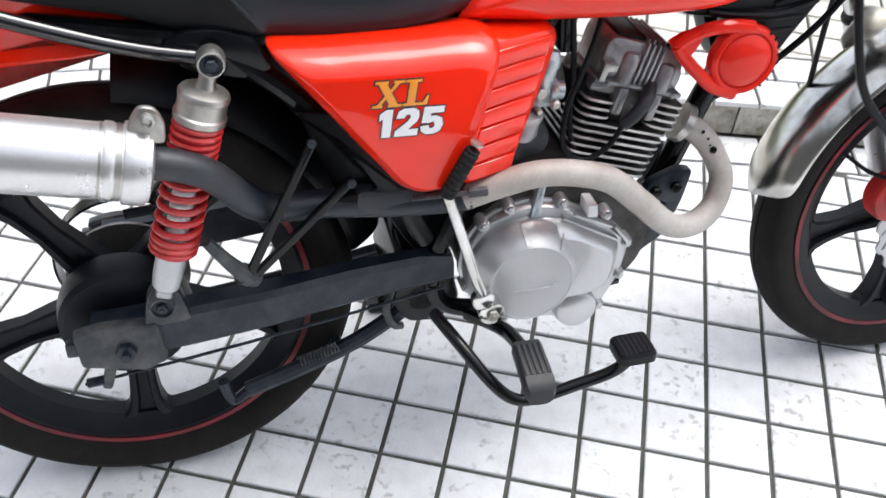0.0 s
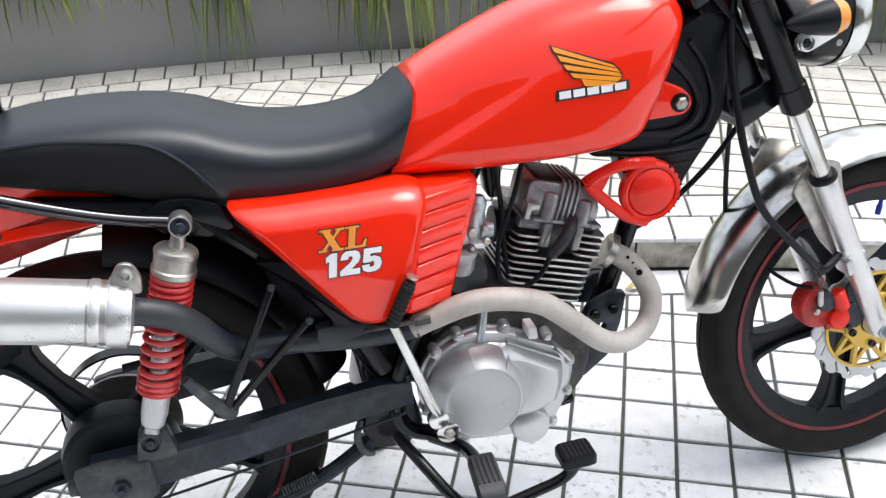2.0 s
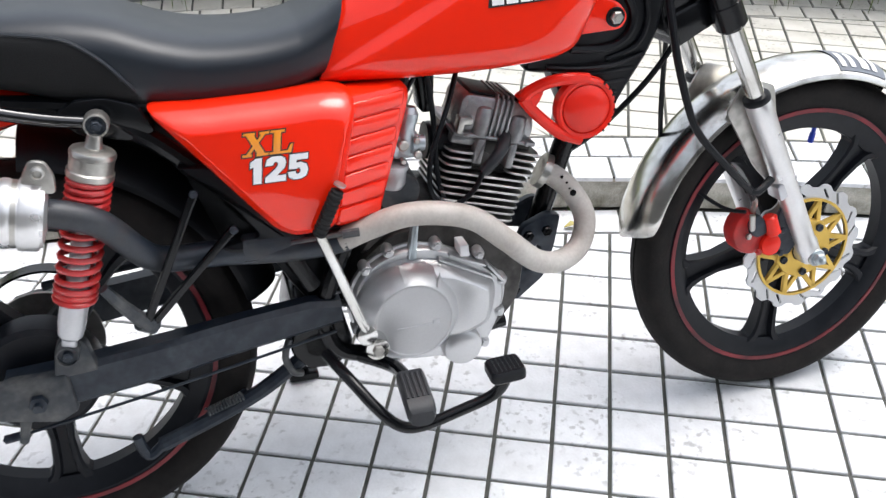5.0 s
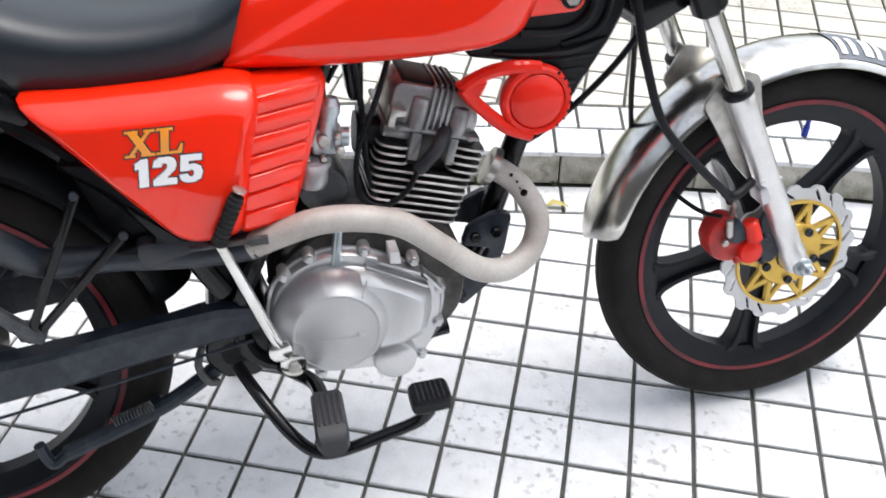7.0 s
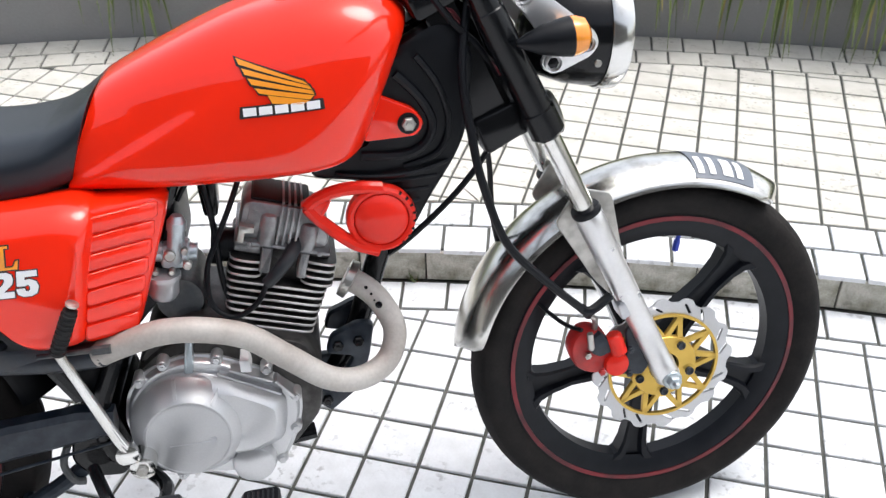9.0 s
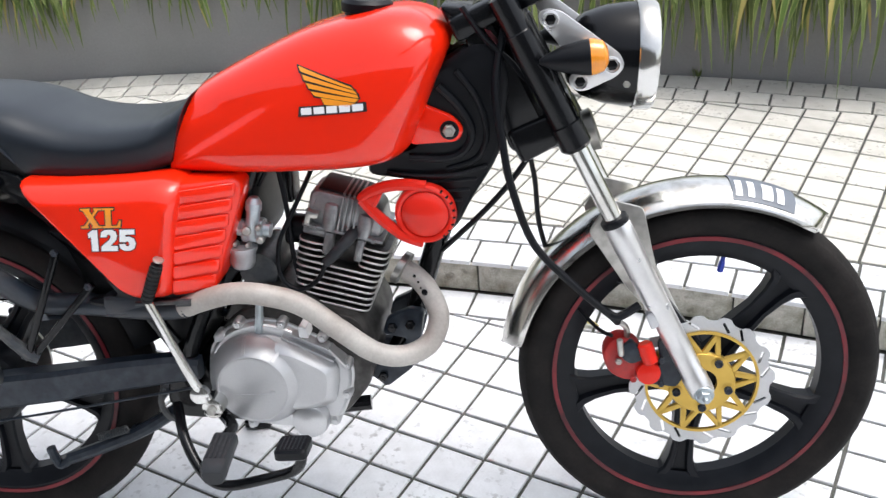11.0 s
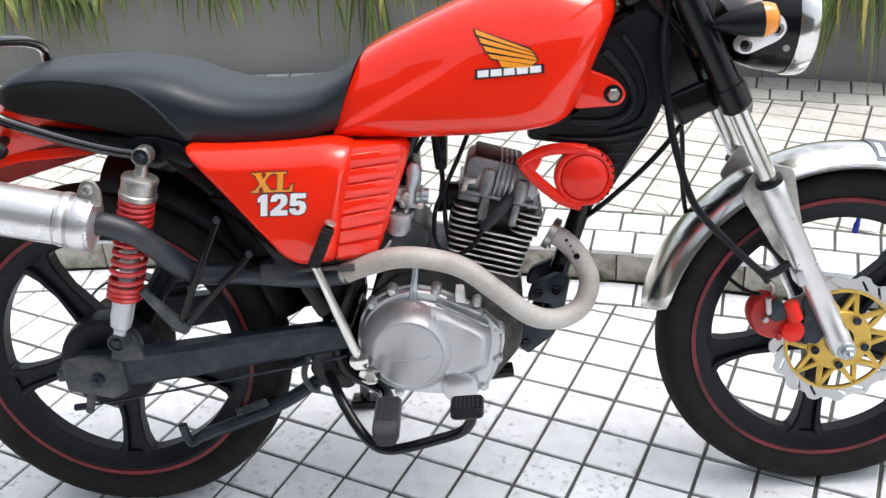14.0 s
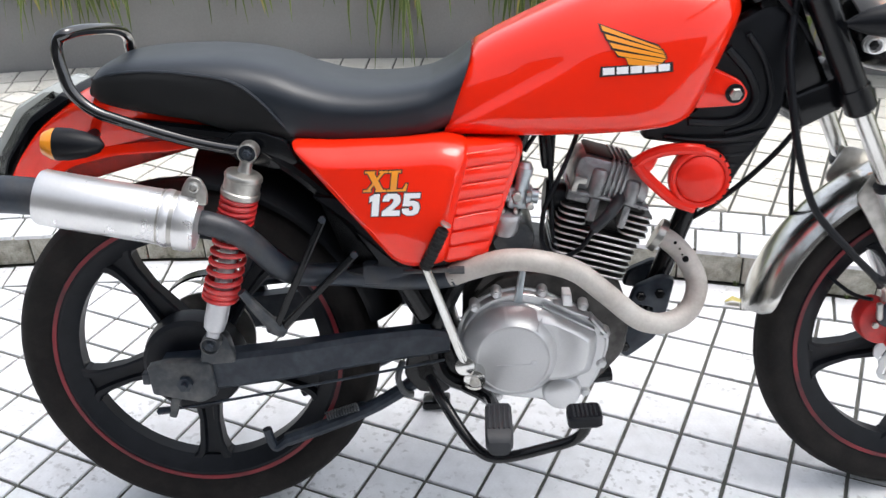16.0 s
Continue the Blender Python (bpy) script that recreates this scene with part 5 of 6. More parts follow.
lathe(bm, [(0.0885, 0.0), (0.0885, 0.016), (0.0865, 0.022), (0.066, 0.0505), (0.0635, 0.053), (0.061, 0.0535), (0.06, 0.0528), (0.004, 0.0545)], (CLUTCH[0], -0.115, CLUTCH[1]), (0, -1, 0), 64)
part("clutch_dome", bm, DISC_ALU, clutch, "bevelled round clutch housing", 22)
bm = bmesh.new()
ext = rounded([(0.595, 0.452), (0.642, 0.442), (0.7, 0.41), (0.724, 0.392), (0.724, 0.36), (0.714, 0.318), (0.67, 0.298), (0.6, 0.295)], 0.01, 3)
pillow(bm, ext, [(0.0, -0.11), (0.0, -0.128), (0.0015, -0.1305), (0.021, -0.15), (0.024, -0.1515)])
part("cover_step", bm, ALU, clutch, "sloping front step of the cover", 25)
bm = bmesh.new()
lathe(bm, [(0.034, 0.0), (0.034, 0.022), (0.031, 0.03), (0.025, 0.034), (0.004, 0.035)], (0.664, -0.112, 0.283), (0, -1, 0), 30)
part("filter_housing", bm, ALU, clutch)
for p, q, wid in (((0.63, 0.448), (0.718, 0.4), 0.0022), ((0.648, 0.452), (0.708, 0.424), 0.002), ((0.712, 0.424), (0.737, 0.392), 0.0025)):
    bm = bmesh.new()
    slab(bm, bar(p, q, wid), -0.11, -0.1345, 0.0012)
    part("cast_ridge", bm, ALU, clutch)
for k, (u, w) in enumerate(((0.514, 0.443), (0.552, 0.468), (0.63, 0.468), (0.7, 0.441), (0.738, 0.388), (0.733, 0.33), (0.706, 0.275), (0.552, 0.268), (0.494, 0.338))):
    bm = bmesh.new()
    lathe(bm, [(0.0095, 0), (0.0095, 0.022), (0.007, 0.026)], (u, -0.1, w), (0, -1, 0), 14)
    bolt(bm, (u, -0.126, w), 0.0062, 0.005)
    part("cover_bolt", bm, ALU, clutch)
for a in (98, 52):
    bm = bmesh.new()
    d = Vector((math.cos(radians(a)), math.sin(radians(a))))
    c = Vector(CLUTCH)
    q0, q1 = c + d * 0.088, c + d * 0.068
    n = Vector((-d.y, d.x)) * 0.0026
    top = [bm.verts.new((q.x + e * n.x, y, q.y + e * n.y)) for q, y in ((q0, -0.139), (q1, -0.167)) for e in (-1, 1)]
    low = [bm.verts.new((v.co.x, v.co.y + 0.012, v.co.z)) for v in top]
    for f in ((0, 1, 3, 2), (4, 6, 7, 5), (0, 4, 5, 1), (2, 3, 7, 6), (0, 2, 6, 4), (1, 5, 7, 3)):
        bm.faces.new([(top + low)[i] for i in f])
    part("cast_rib", bm, ALU, clutch)
bm = bmesh.new()
slab(bm, [(0.55, 0.3555), (0.612, 0.3575), (0.612, 0.3562), (0.55, 0.3542)], -0.168, -0.1705, 0.0002)
slab(bm, [(0.608, 0.362), (0.618, 0.3625), (0.618, 0.3545), (0.608, 0.354)], -0.168, -0.1704, 0.0002)
part("cast_bar", bm, SILVER, clutch, "thin raised bar")
bm = bmesh.new()
slab(bm, rounded([(0.581, 0.452), (0.595, 0.451), (0.602, 0.512), (0.592, 0.513)], 0.003), -0.112, -0.13, 0.003, True)
part("clutch_lever", bm, PALE_CAST, engine, "pale steel clutch lever")
bm = bmesh.new()
slab(bm, rounded([(0.664, 0.45), (0.68, 0.448), (0.678, 0.469), (0.664, 0.47)], 0.002), -0.10, -0.139, 0.001)
part("sticker_plate", bm, WHITE, engine, "small pale sticker")
# dirty top of the crankcase
bm = bmesh.new()
slab(bm, rounded([(0.51, 0.455), (0.54, 0.50), (0.60, 0.525), (0.66, 0.515), (0.70, 0.485), (0.74, 0.465), (0.70, 0.44), (0.6, 0.47)], 0.01), 0.09, -0.092, 0.006, True)
part("crankcase_top", bm, ALU_DARK, engine)
bm = bmesh.new()
lathe(bm, [(0.034, -0.07), (0.036, -0.06), (0.036, 0.04), (0.03, 0.06)], (0.585, -0.0, 0.545), (0, 1, 0), 22)
part("starter_motor", bm, GREASY, engine)
# cylinder, leaning forward
TILT = radians(15.5)
cax, cay = Vector((math.sin(TILT), math.cos(TILT))), Vector((math.cos(TILT), -math.sin(TILT)))
CB = Vector((0.705, 0.472))


def cyl(a, h):
    """A point a along the engine and h up the cylinder."""
    q = CB + cay * a + cax * h
    return (q.x, q.y)


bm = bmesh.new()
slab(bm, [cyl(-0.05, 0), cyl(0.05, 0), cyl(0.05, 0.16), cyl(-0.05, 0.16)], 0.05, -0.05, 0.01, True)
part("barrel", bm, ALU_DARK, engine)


def fin(h, a0, a1, y0, y1, t=0.0017):
    """One cooling fin: a thin plate with rounded corners."""
    bm = bmesh.new()
    pl = rounded([(a0, y0), (a1, y0), (a1, y1), (a0, y1)], 0.018, 3)
    rings = []
    for d, hh in ((0.0, h - t), (0.0, h + t * 0.3), (0.0012, h + t)):
        rings.append([bm.verts.new((cyl(a, hh)[0], y, cyl(a, hh)[1])) for a, y in inset(pl, d)])
    for a, b in zip(rings, rings[1:]):
        ring_faces(bm, a, b)
    # Fin faces are dark: the gaps' shade is put into their colour.
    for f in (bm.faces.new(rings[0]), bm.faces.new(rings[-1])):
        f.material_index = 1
    return bm


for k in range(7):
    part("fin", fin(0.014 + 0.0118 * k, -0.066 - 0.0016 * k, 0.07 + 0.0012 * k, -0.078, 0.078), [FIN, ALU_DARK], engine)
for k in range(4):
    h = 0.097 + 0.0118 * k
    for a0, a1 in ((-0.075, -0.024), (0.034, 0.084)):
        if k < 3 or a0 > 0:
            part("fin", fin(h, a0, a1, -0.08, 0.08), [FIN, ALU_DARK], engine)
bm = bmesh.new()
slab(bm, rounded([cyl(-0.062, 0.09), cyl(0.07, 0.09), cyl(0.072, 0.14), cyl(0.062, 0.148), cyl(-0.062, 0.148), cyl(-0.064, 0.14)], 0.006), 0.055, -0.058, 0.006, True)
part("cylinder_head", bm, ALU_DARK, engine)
for a0, a1, y in ((-0.03, -0.014, -0.08), (0.026, 0.04, -0.08), (-0.07, -0.03, -0.07)):
    bm = bmesh.new()
    slab(bm, rounded([cyl(a0, 0.104 if y < -0.075 else 0.13), cyl(a1, 0.104 if y < -0.075 else 0.13), cyl(a1, 0.146), cyl(a0, 0.146)], 0.004), -0.05, y, 0.004)
    part("head_pillar", bm, HEAD, engine)
# rocker cover: a flanged block with two round bosses and upright fins between them
bm = bmesh.new()
slab(bm, rounded([cyl(-0.069, 0.15), cyl(0.062, 0.15), cyl(0.066, 0.17), cyl(0.056, 0.2), cyl(0.03, 0.213), cyl(-0.058, 0.214), cyl(-0.069, 0.205)], 0.01), 0.02, -0.069, 0.01, True)
valve_cover = part("rocker_cover", bm, HEAD, engine, "grimy aluminium rocker cover")
# thin black plate over the cover's top
bm = bmesh.new()
slab(bm, rounded([cyl(-0.058, 0.2125), cyl(0.03, 0.2115), cyl(0.026, 0.216), cyl(-0.054, 0.217)], 0.002), 0.024, -0.062, 0.002, True)
part("cover_lid", bm, PLASTIC, valve_cover, "thin black lid")
bm = bmesh.new()
slab(bm, rounded([cyl(-0.072, 0.145), cyl(0.07, 0.145), cyl(0.07, 0.1525), cyl(-0.072, 0.1525)], 0.003), 0.07, -0.078, 0.004, True)
part("cover_flange", bm, HEAD, valve_cover)
up_way = (cax.x, 0, cax.y)
for a, top in ((-0.026, 0.196), (0.034, 0.19)):
    bm = bmesh.new()
    q = cyl(a, 0.15)
    lathe(bm, [(0.0135, 0.0), (0.0135, top - 0.156), (0.011, top - 0.151), (0.005, top - 0.149), (0.001, top - 0.1485)], (q[0], -0.067, q[1]), up_way, 20)
    part("bolt_boss", bm, HEAD, valve_cover)
for k in range(4):
    bm = bmesh.new()
    a = -0.0105 + 0.0088 * k
    slab(bm, [cyl(a - 0.002, 0.152), cyl(a + 0.002, 0.152), cyl(a + 0.0016, 0.214), cyl(a - 0.0016, 0.214)], -0.055, -0.076, 0.0008, True)
    slab(bm, [cyl(a - 0.0016, 0.205), cyl(a + 0.0016, 0.205), cyl(a + 0.0016, 0.219), cyl(a - 0.0016, 0.219)], 0.02, -0.07, 0.0008, True)
    part("cover_fin", bm, HEAD, valve_cover)
bm = bmesh.new()
slab(bm, rounded([cyl(-0.068, 0.15), cyl(-0.058, 0.15), cyl(-0.058, 0.165), cyl(-0.046, 0.167), cyl(-0.046, 0.177), cyl(-0.068, 0.177)], 0.002), -0.06, -0.082, 0.002)
part("cable_bracket", bm, STEEL, valve_cover, "small steel bracket")
for a in (-0.05, 0.006, 0.054):
    bm = bmesh.new()
    bolt(bm, (cyl(a, 0.149)[0], -0.078, cyl(a, 0.149)[1]), 0.0042, 0.004)
    part("cover_bolt", bm, HEAD, valve_cover)
bm = bmesh.new()
tube(bm, [(0.766, -0.062, 0.618), (0.752, -0.09, 0.606), (0.733, -0.1, 0.588), (0.716, -0.1, 0.572)], (0.0115, 0.009), 12, 4)
cap = part("plug_cap", bm, PEG_RUBBER, engine, "grey-black spark plug cap")
bm = bmesh.new()
tube(bm, [(0.717, -0.1, 0.573), (0.697, -0.1, 0.54), (0.662, -0.098, 0.522), (0.633, -0.095, 0.546), (0.634, -0.09, 0.6), (0.652, -0.08, 0.64), (0.676, -0.06, 0.685), (0.7, -0.03, 0.735)], 0.0042, 10, 6)
part("ignition_lead", bm, PLASTIC, cap)
# carburettor and intake
bm = bmesh.new()
lathe(bm, [(0.024, 0), (0.026, 0.01), (0.026, 0.055), (0.02, 0.06)], (0.70, -0.03, 0.605), (-1, 0, 0.12), 20)
lathe(bm, [(0.03, 0.055), (0.03, 0.062)], (0.70, -0.03, 0.605), (-1, 0, 0.12), 20)
tube(bm, [(0.59, -0.03, 0.62), (0.54, -0.02, 0.63), (0.5, 0.0, 0.64)], 0.028, 14, 4)
part("intake", bm, PLASTIC, bike, "black rubber intake")
bm = bmesh.new()
lathe(bm, [(0.01, 0), (0.0118, 0.003), (0.0118, 0.05), (0.0138, 0.051), (0.0138, 0.064), (0.012, 0.066), (0.008, 0.073)], (0.579, -0.066, 0.608), (0.2, 0, 1), 22)
lathe(bm, [(0.01, 0), (0.0155, 0.002), (0.0155, 0.02), (0.0115, 0.022), (0.0115, 0.046), (0.018, 0.048), (0.018, 0.055), (0.013, 0.057), (0.013, 0.068)], (0.545, -0.06, 0.627), (1, 0, -0.13), 22)
slab(bm, rounded([(0.56, 0.6), (0.6, 0.598), (0.604, 0.636), (0.562, 0.638)], 0.008), -0.04, -0.072, 0.005, True)
carb = part("carburettor", bm, PALE_CAST, bike, "pale cast carburettor")
carb.matrix_basis = Matrix.Translation((0.012, -0.03, 0.012))
bm = bmesh.new()
lathe(bm, [(0.008, 0), (0.017, 0.003), (0.0215, 0.011), (0.0225, 0.034), (0.0255, 0.035), (0.0255, 0.042), (0.016, 0.0445)], (0.556, -0.066, 0.551), (0.1, 0, 1), 24)
part("float_bowl", bm, SILVER, carb, "dull grey float bowl")
for c, r in (((0.576, 0.624), 0.0085), ((0.598, 0.607), 0.0065), ((0.597, 0.629), 0.005), ((0.553, 0.601), 0.0045), ((0.575, 0.599), 0.0045)):
    bm = bmesh.new()
    lathe(bm, [(r, 0), (r, 0.012), (r * 0.7, 0.014)], (c[0], -0.07, c[1]), (0, -1, 0), 12)
    part("jet_screw", bm, STEEL, carb)
bm = bmesh.new()
tube(bm, [(0.604, -0.062, 0.70), (0.63, -0.06, 0.735), (0.68, -0.04, 0.75)], 0.004, 8, 4)
tube(bm, [(0.64, -0.06, 0.735), (0.648, -0.062, 0.66), (0.65, -0.065, 0.57), (0.66, -0.07, 0.52)], 0.0045, 8, 4)
tube(bm, [(0.575, -0.05, 0.56), (0.56, -0.055, 0.50), (0.53, -0.06, 0.46)], 0.005, 8, 4)
part("throttle_cable", bm, PLASTIC, bike)
bm = bmesh.new()
slab(bm, rounded([(0.628, 0.745), (0.66, 0.745), (0.655, 0.66), (0.635, 0.66)], 0.006), 0.01, -0.04, 0.004, True)
part("ignition_coil", bm, BLACK, bike)

# ---- foot controls, kick starter, stands ----
bm = bmesh.new()
tube(bm, [(0.51, -0.185, 0.345), (0.49, -0.2, 0.395), (0.455, -0.205, 0.505), (0.437, -0.207, 0.56)], (0.0088, 0.0072), 12, 3)
lathe(bm, [(0.012, -0.02), (0.0185, -0.018), (0.0185, 0.018), (0.012, 0.02)], (0.512, -0.178, 0.342), (0, 1, 0), 20)
lathe(bm, [(0.01, 0.0), (0.016, 0.002), (0.016, 0.014), (0.01, 0.016)], (0.495, -0.19, 0.372), (0.1, -1, 0.1), 16)
kick = part("kick_starter", bm, CHROME, bike, "chrome kick starter lever")
bm = bmesh.new()
k0, k1 = Vector((0.437, -0.207, 0.553)), Vector((0.469, -0.212, 0.62))
kd = (k1 - k0).normalized()
prof = [(0.008, 0)]
for i in range(9):
    prof += [(0.0108, 0.003 + i * 0.0078), (0.0108, 0.006 + i * 0.0078), (0.0092, 0.0072 + i * 0.0078)]
prof += [(0.0098, 0.074), (0.005, 0.077)]
lathe(bm, prof, k0, kd, 14)
part("grip", bm, VINYL_DARK, kick, "ribbed black rubber grip")
bm = bmesh.new()
lathe(bm, [(0.009, 0), (0.009, 0.003), (0.003, 0.004)], k1 + kd * 0.008, kd, 12)
part("grip_end", bm, STEEL, kick)
bm = bmesh.new()
bolt(bm, (0.512, -0.199, 0.342), 0.009, 0.006)
part("pivot_bolt", bm, STEEL, kick)
for s in (-1, 1):
    bm = bmesh.new()
    tube(bm, [(0.5, s * 0.1, 0.3), (0.54, s * 0.16, 0.31), (0.548, s * 0.225, 0.325)], 0.011, 10, 4)
    hang = part("footpeg", bm, BLACK, bike, "rubber-covered rider footpeg")
    hang.matrix_basis = Matrix.Translation((-0.004, s * 0.022, -0.012))
    bm = bmesh.new()
    y0, y1 = s * 0.222, s * 0.302
    rows = []
    for y, k, dz in ((y0, 0.9, 0), (y0 + s * 0.004, 1.0, 0), (y1 - s * 0.016, 1.04, 0), (y1 - s * 0.005, 1.0, -0.003), (y1, 0.82, -0.006)):
        wz = 0.326 - (abs(y) - 0.226) * 0.22 + dz
        rows.append([bm.verts.new((0.553 + 0.0215 * k * a, y, wz + 0.013 * k * b)) for a, b in ((-1, -0.3), (-0.8, -0.9), (-0.4, -1.15), (0.4, -1.15), (0.8, -0.9), (1, -0.3), (1, 0.6), (0.85, 1), (-0.85, 1), (-1, 0.6))])
    for a, b in zip(rows, rows[1:]):
        ring_faces(bm, a, b)
    bm.faces.new(rows[0]), bm.faces.new(rows[-1])
    part("peg_rubber", bm, PEG_RUBBER, hang, "ribbed black peg rubber")
    for k in range(5):
        bm = bmesh.new()
        u = 0.537 + 0.008 * k
        ya, yb = y0 + s * 0.008, y1 - s * 0.022
        tube(bm, [(u, ya, 0.339 - (abs(ya) - 0.226) * 0.22), (u, yb, 0.339 - (abs(yb) - 0.226) * 0.22)], 0.0024, 6, 2)
        part("peg_rib", bm, PEG_RUBBER, hang)
bm = bmesh.new()
tube(bm, [(0.44, -0.14, 0.34), (0.47, -0.2, 0.318), (0.5, -0.235, 0.285), (0.53, -0.25, 0.258), (0.565, -0.252, 0.252), (0.63, -0.252, 0.268), (0.675, -0.255, 0.285), (0.693, -0.262, 0.31), (0.694, -0.268, 0.338)], 0.0092, 12, 6)
pedal = part("brake_pedal", bm, BLACK, bike, "bent black brake pedal")
pedal.matrix_basis = Matrix.Translation((-0.006, -0.022, -0.01))
bm = bmesh.new()
pl = rounded([(0.662, -0.305), (0.716, -0.305), (0.716, -0.255), (0.662, -0.255)], 0.01, 3)
rings = []
for d, w in ((0.004, 0.336), (0.0, 0.34), (0.0, 0.352), (0.003, 0.356)):
    rings.append([bm.verts.new((u, y, w + (u - 0.69) * 0.05)) for u, y in inset(pl, d)])
for a, b in zip(rings, rings[1:]):
    ring_faces(bm, a, b)
bm.faces.new(rings[0]), bm.faces.new(rings[-1])
pad = part("pedal_pad", bm, PLASTIC, pedal, "square ridged pedal pad")
for k in range(6):
    bm = bmesh.new()
    u = 0.672 + 0.0068 * k
    tube(bm, [(u, -0.299, 0.3555 + 0.05 * (u - 0.69)), (u, -0.262, 0.3555 + 0.05 * (u - 0.69))], 0.0017, 6, 2)
    part("pad_rib", bm, PEG_RUBBER, pedal)
bm = bmesh.new()
tube(bm, [(0.43, -0.10, 0.31), (0.43, 0.1, 0.31)], 0.022, 14, 2)
tube(bm, [(0.40, -0.08, 0.275), (0.46, -0.08, 0.33)], 0.014, 10, 2)
slab(bm, rounded([(0.40, 0.37), (0.47, 0.38), (0.49, 0.30), (0.46, 0.262), (0.41, 0.265), (0.385, 0.3)], 0.01), 0.09, -0.1, 0.006, True)
part("stand_bracket", bm, BLACK, bike, "greasy black bracket under the frame")
bm = bmesh.new()
tube(bm, [(0.41, -0.085, 0.285), (0.33, -0.09, 0.235), (0.24, -0.09, 0.195), (0.16, -0.09, 0.165)], 0.013, 10, 4)
tube(bm, [(0.41, 0.085, 0.285), (0.33, 0.09, 0.235), (0.24, 0.09, 0.195), (0.16, 0.09, 0.165)], 0.013, 10, 4)
tube(bm, [(0.30, -0.09, 0.222), (0.30, 0.09, 0.222)], 0.01, 8, 2)
stand = part("centre_stand", bm, WORN, bike, "folded dark steel centre stand")
bm = bmesh.new()
tube(bm, [(0.165, -0.09, 0.168), (0.14, -0.092, 0.15), (0.13, -0.092, 0.165), (0.125, -0.092, 0.19)], 0.009, 8, 4)
part("stand_foot", bm, WORN, stand)
bm = bmesh.new()
pts, q0, q1 = [], Vector((0.24, -0.11, 0.225)), Vector((0.30, -0.11, 0.245))
d = (q1 - q0).normalized()
sx = d.cross(Vector((0, 1, 0))).normalized()
for i in range(12 * 8):
    a = 2 * math.pi * i / 8
    pts.append(q0.lerp(q1, i / 95) + 0.007 * (math.cos(a) * sx + math.sin(a) * Vector((0, 1, 0))))
tube(bm, pts, 0.0018, 5, 1)
part("stand_spring", bm, GREASY, stand, "steel return spring")
bm = bmesh.new()
tube(bm, [(0.385, -0.1, 0.33), (0.375, -0.105, 0.3), (0.385, -0.105, 0.27), (0.40, -0.1, 0.262)], 0.006, 8, 4)
part("stand_hook", bm, GREASY, stand)
bm = bmesh.new()
tube(bm, [(0.46, 0.1, 0.275), (0.44, 0.17, 0.16), (0.425, 0.235, 0.052)], 0.011, 10, 3)
slab(bm, rounded([(0.395, 0.036), (0.455, 0.036), (0.455, 0.056), (0.395, 0.056)], 0.006), 0.215, 0.262, 0.004, True)
part("side_stand", bm, BLACK, bike, "black side stand")

# ---- plants hanging over the planter wall ----
rnd = random.Random(7)


def plant(a, r, spread, count, low):
    """A clump of long strap leaves that arch over the wall's edge."""
    root = Vector(arc(r, a, 0.58))
    outward = (Vector(arc(R_WALL - 1, a, 0)) - Vector(arc(R_WALL, a, 0))).normalized()
    sidew = Vector((-outward.y, outward.x, 0))
    for kind, mat, share in (("leaves", LEAF, 0.9), ("dry_leaves", LEAF_DRY, 0.1)):
        bm = bmesh.new()
        for _ in range(max(1, round(count * share))):
            yaw = rnd.gauss(0, 0.9)
            d = (outward * math.cos(yaw) + sidew * math.sin(yaw)).normalized()
            length = rnd.uniform(0.16, 0.46) * low
            rise, wid = rnd.uniform(0.03, 0.14), rnd.uniform(0.007, 0.0155)
            base = root + sidew * rnd.gauss(0, spread) + outward * rnd.uniform(-0.1, 0.06)
            reach = rnd.uniform(0.14, 0.3)
            across = d.cross(Vector((0, 0, 1))).normalized()
            rows, prev = [], None
            for k in range(8):
                t = k / 7
                drop = rise * math.sin(math.pi * min(1, t * 1.6)) - length * t ** 2.2
                q = base + d * reach * (1 - (1 - t) ** 1.8) + Vector((0, 0, drop)) + across * 0.035 * math.sin(2.6 * t + yaw * 7) * t
                w = wid * (1 - t ** 3) * (0.6 + 0.4 * min(1, 4 * t)) + 0.0006
                rows.append([bm.verts.new(q + across * w * e - Vector((0, 0, 0.25 * w * (1 - e * e)))) for e in (-1, -0.72, 0, 0.72, 1)])
            for p, q in zip(rows, rows[1:]):
                for e in range(4):
                    bm.faces.new((p[e], p[e + 1], q[e + 1], q[e])).material_index = 1 if e in (0, 3) and kind == "leaves" else 0
        if kind == "leaves":
            ob = tagged(link("strap_leaf_plant", bm, [mat, LEAF_EDGE]), "green strap-leaved plant hanging over the grey planter wall", "plant", "plants along the planter")
        else:
            part("dry_leaves", bm, mat, ob, "yellowed dry leaves")


angle = -29.3
while angle < 24:
    plant(angle, R_WALL + rnd.uniform(0.04, 0.12), rnd.uniform(0.03, 0.08), rnd.randint(32, 56), rnd.choice((0.5, 0.7, 0.9, 1.1)))
    angle += rnd.choice((0.6, 0.8, 1.2, 1.8, 2.8))
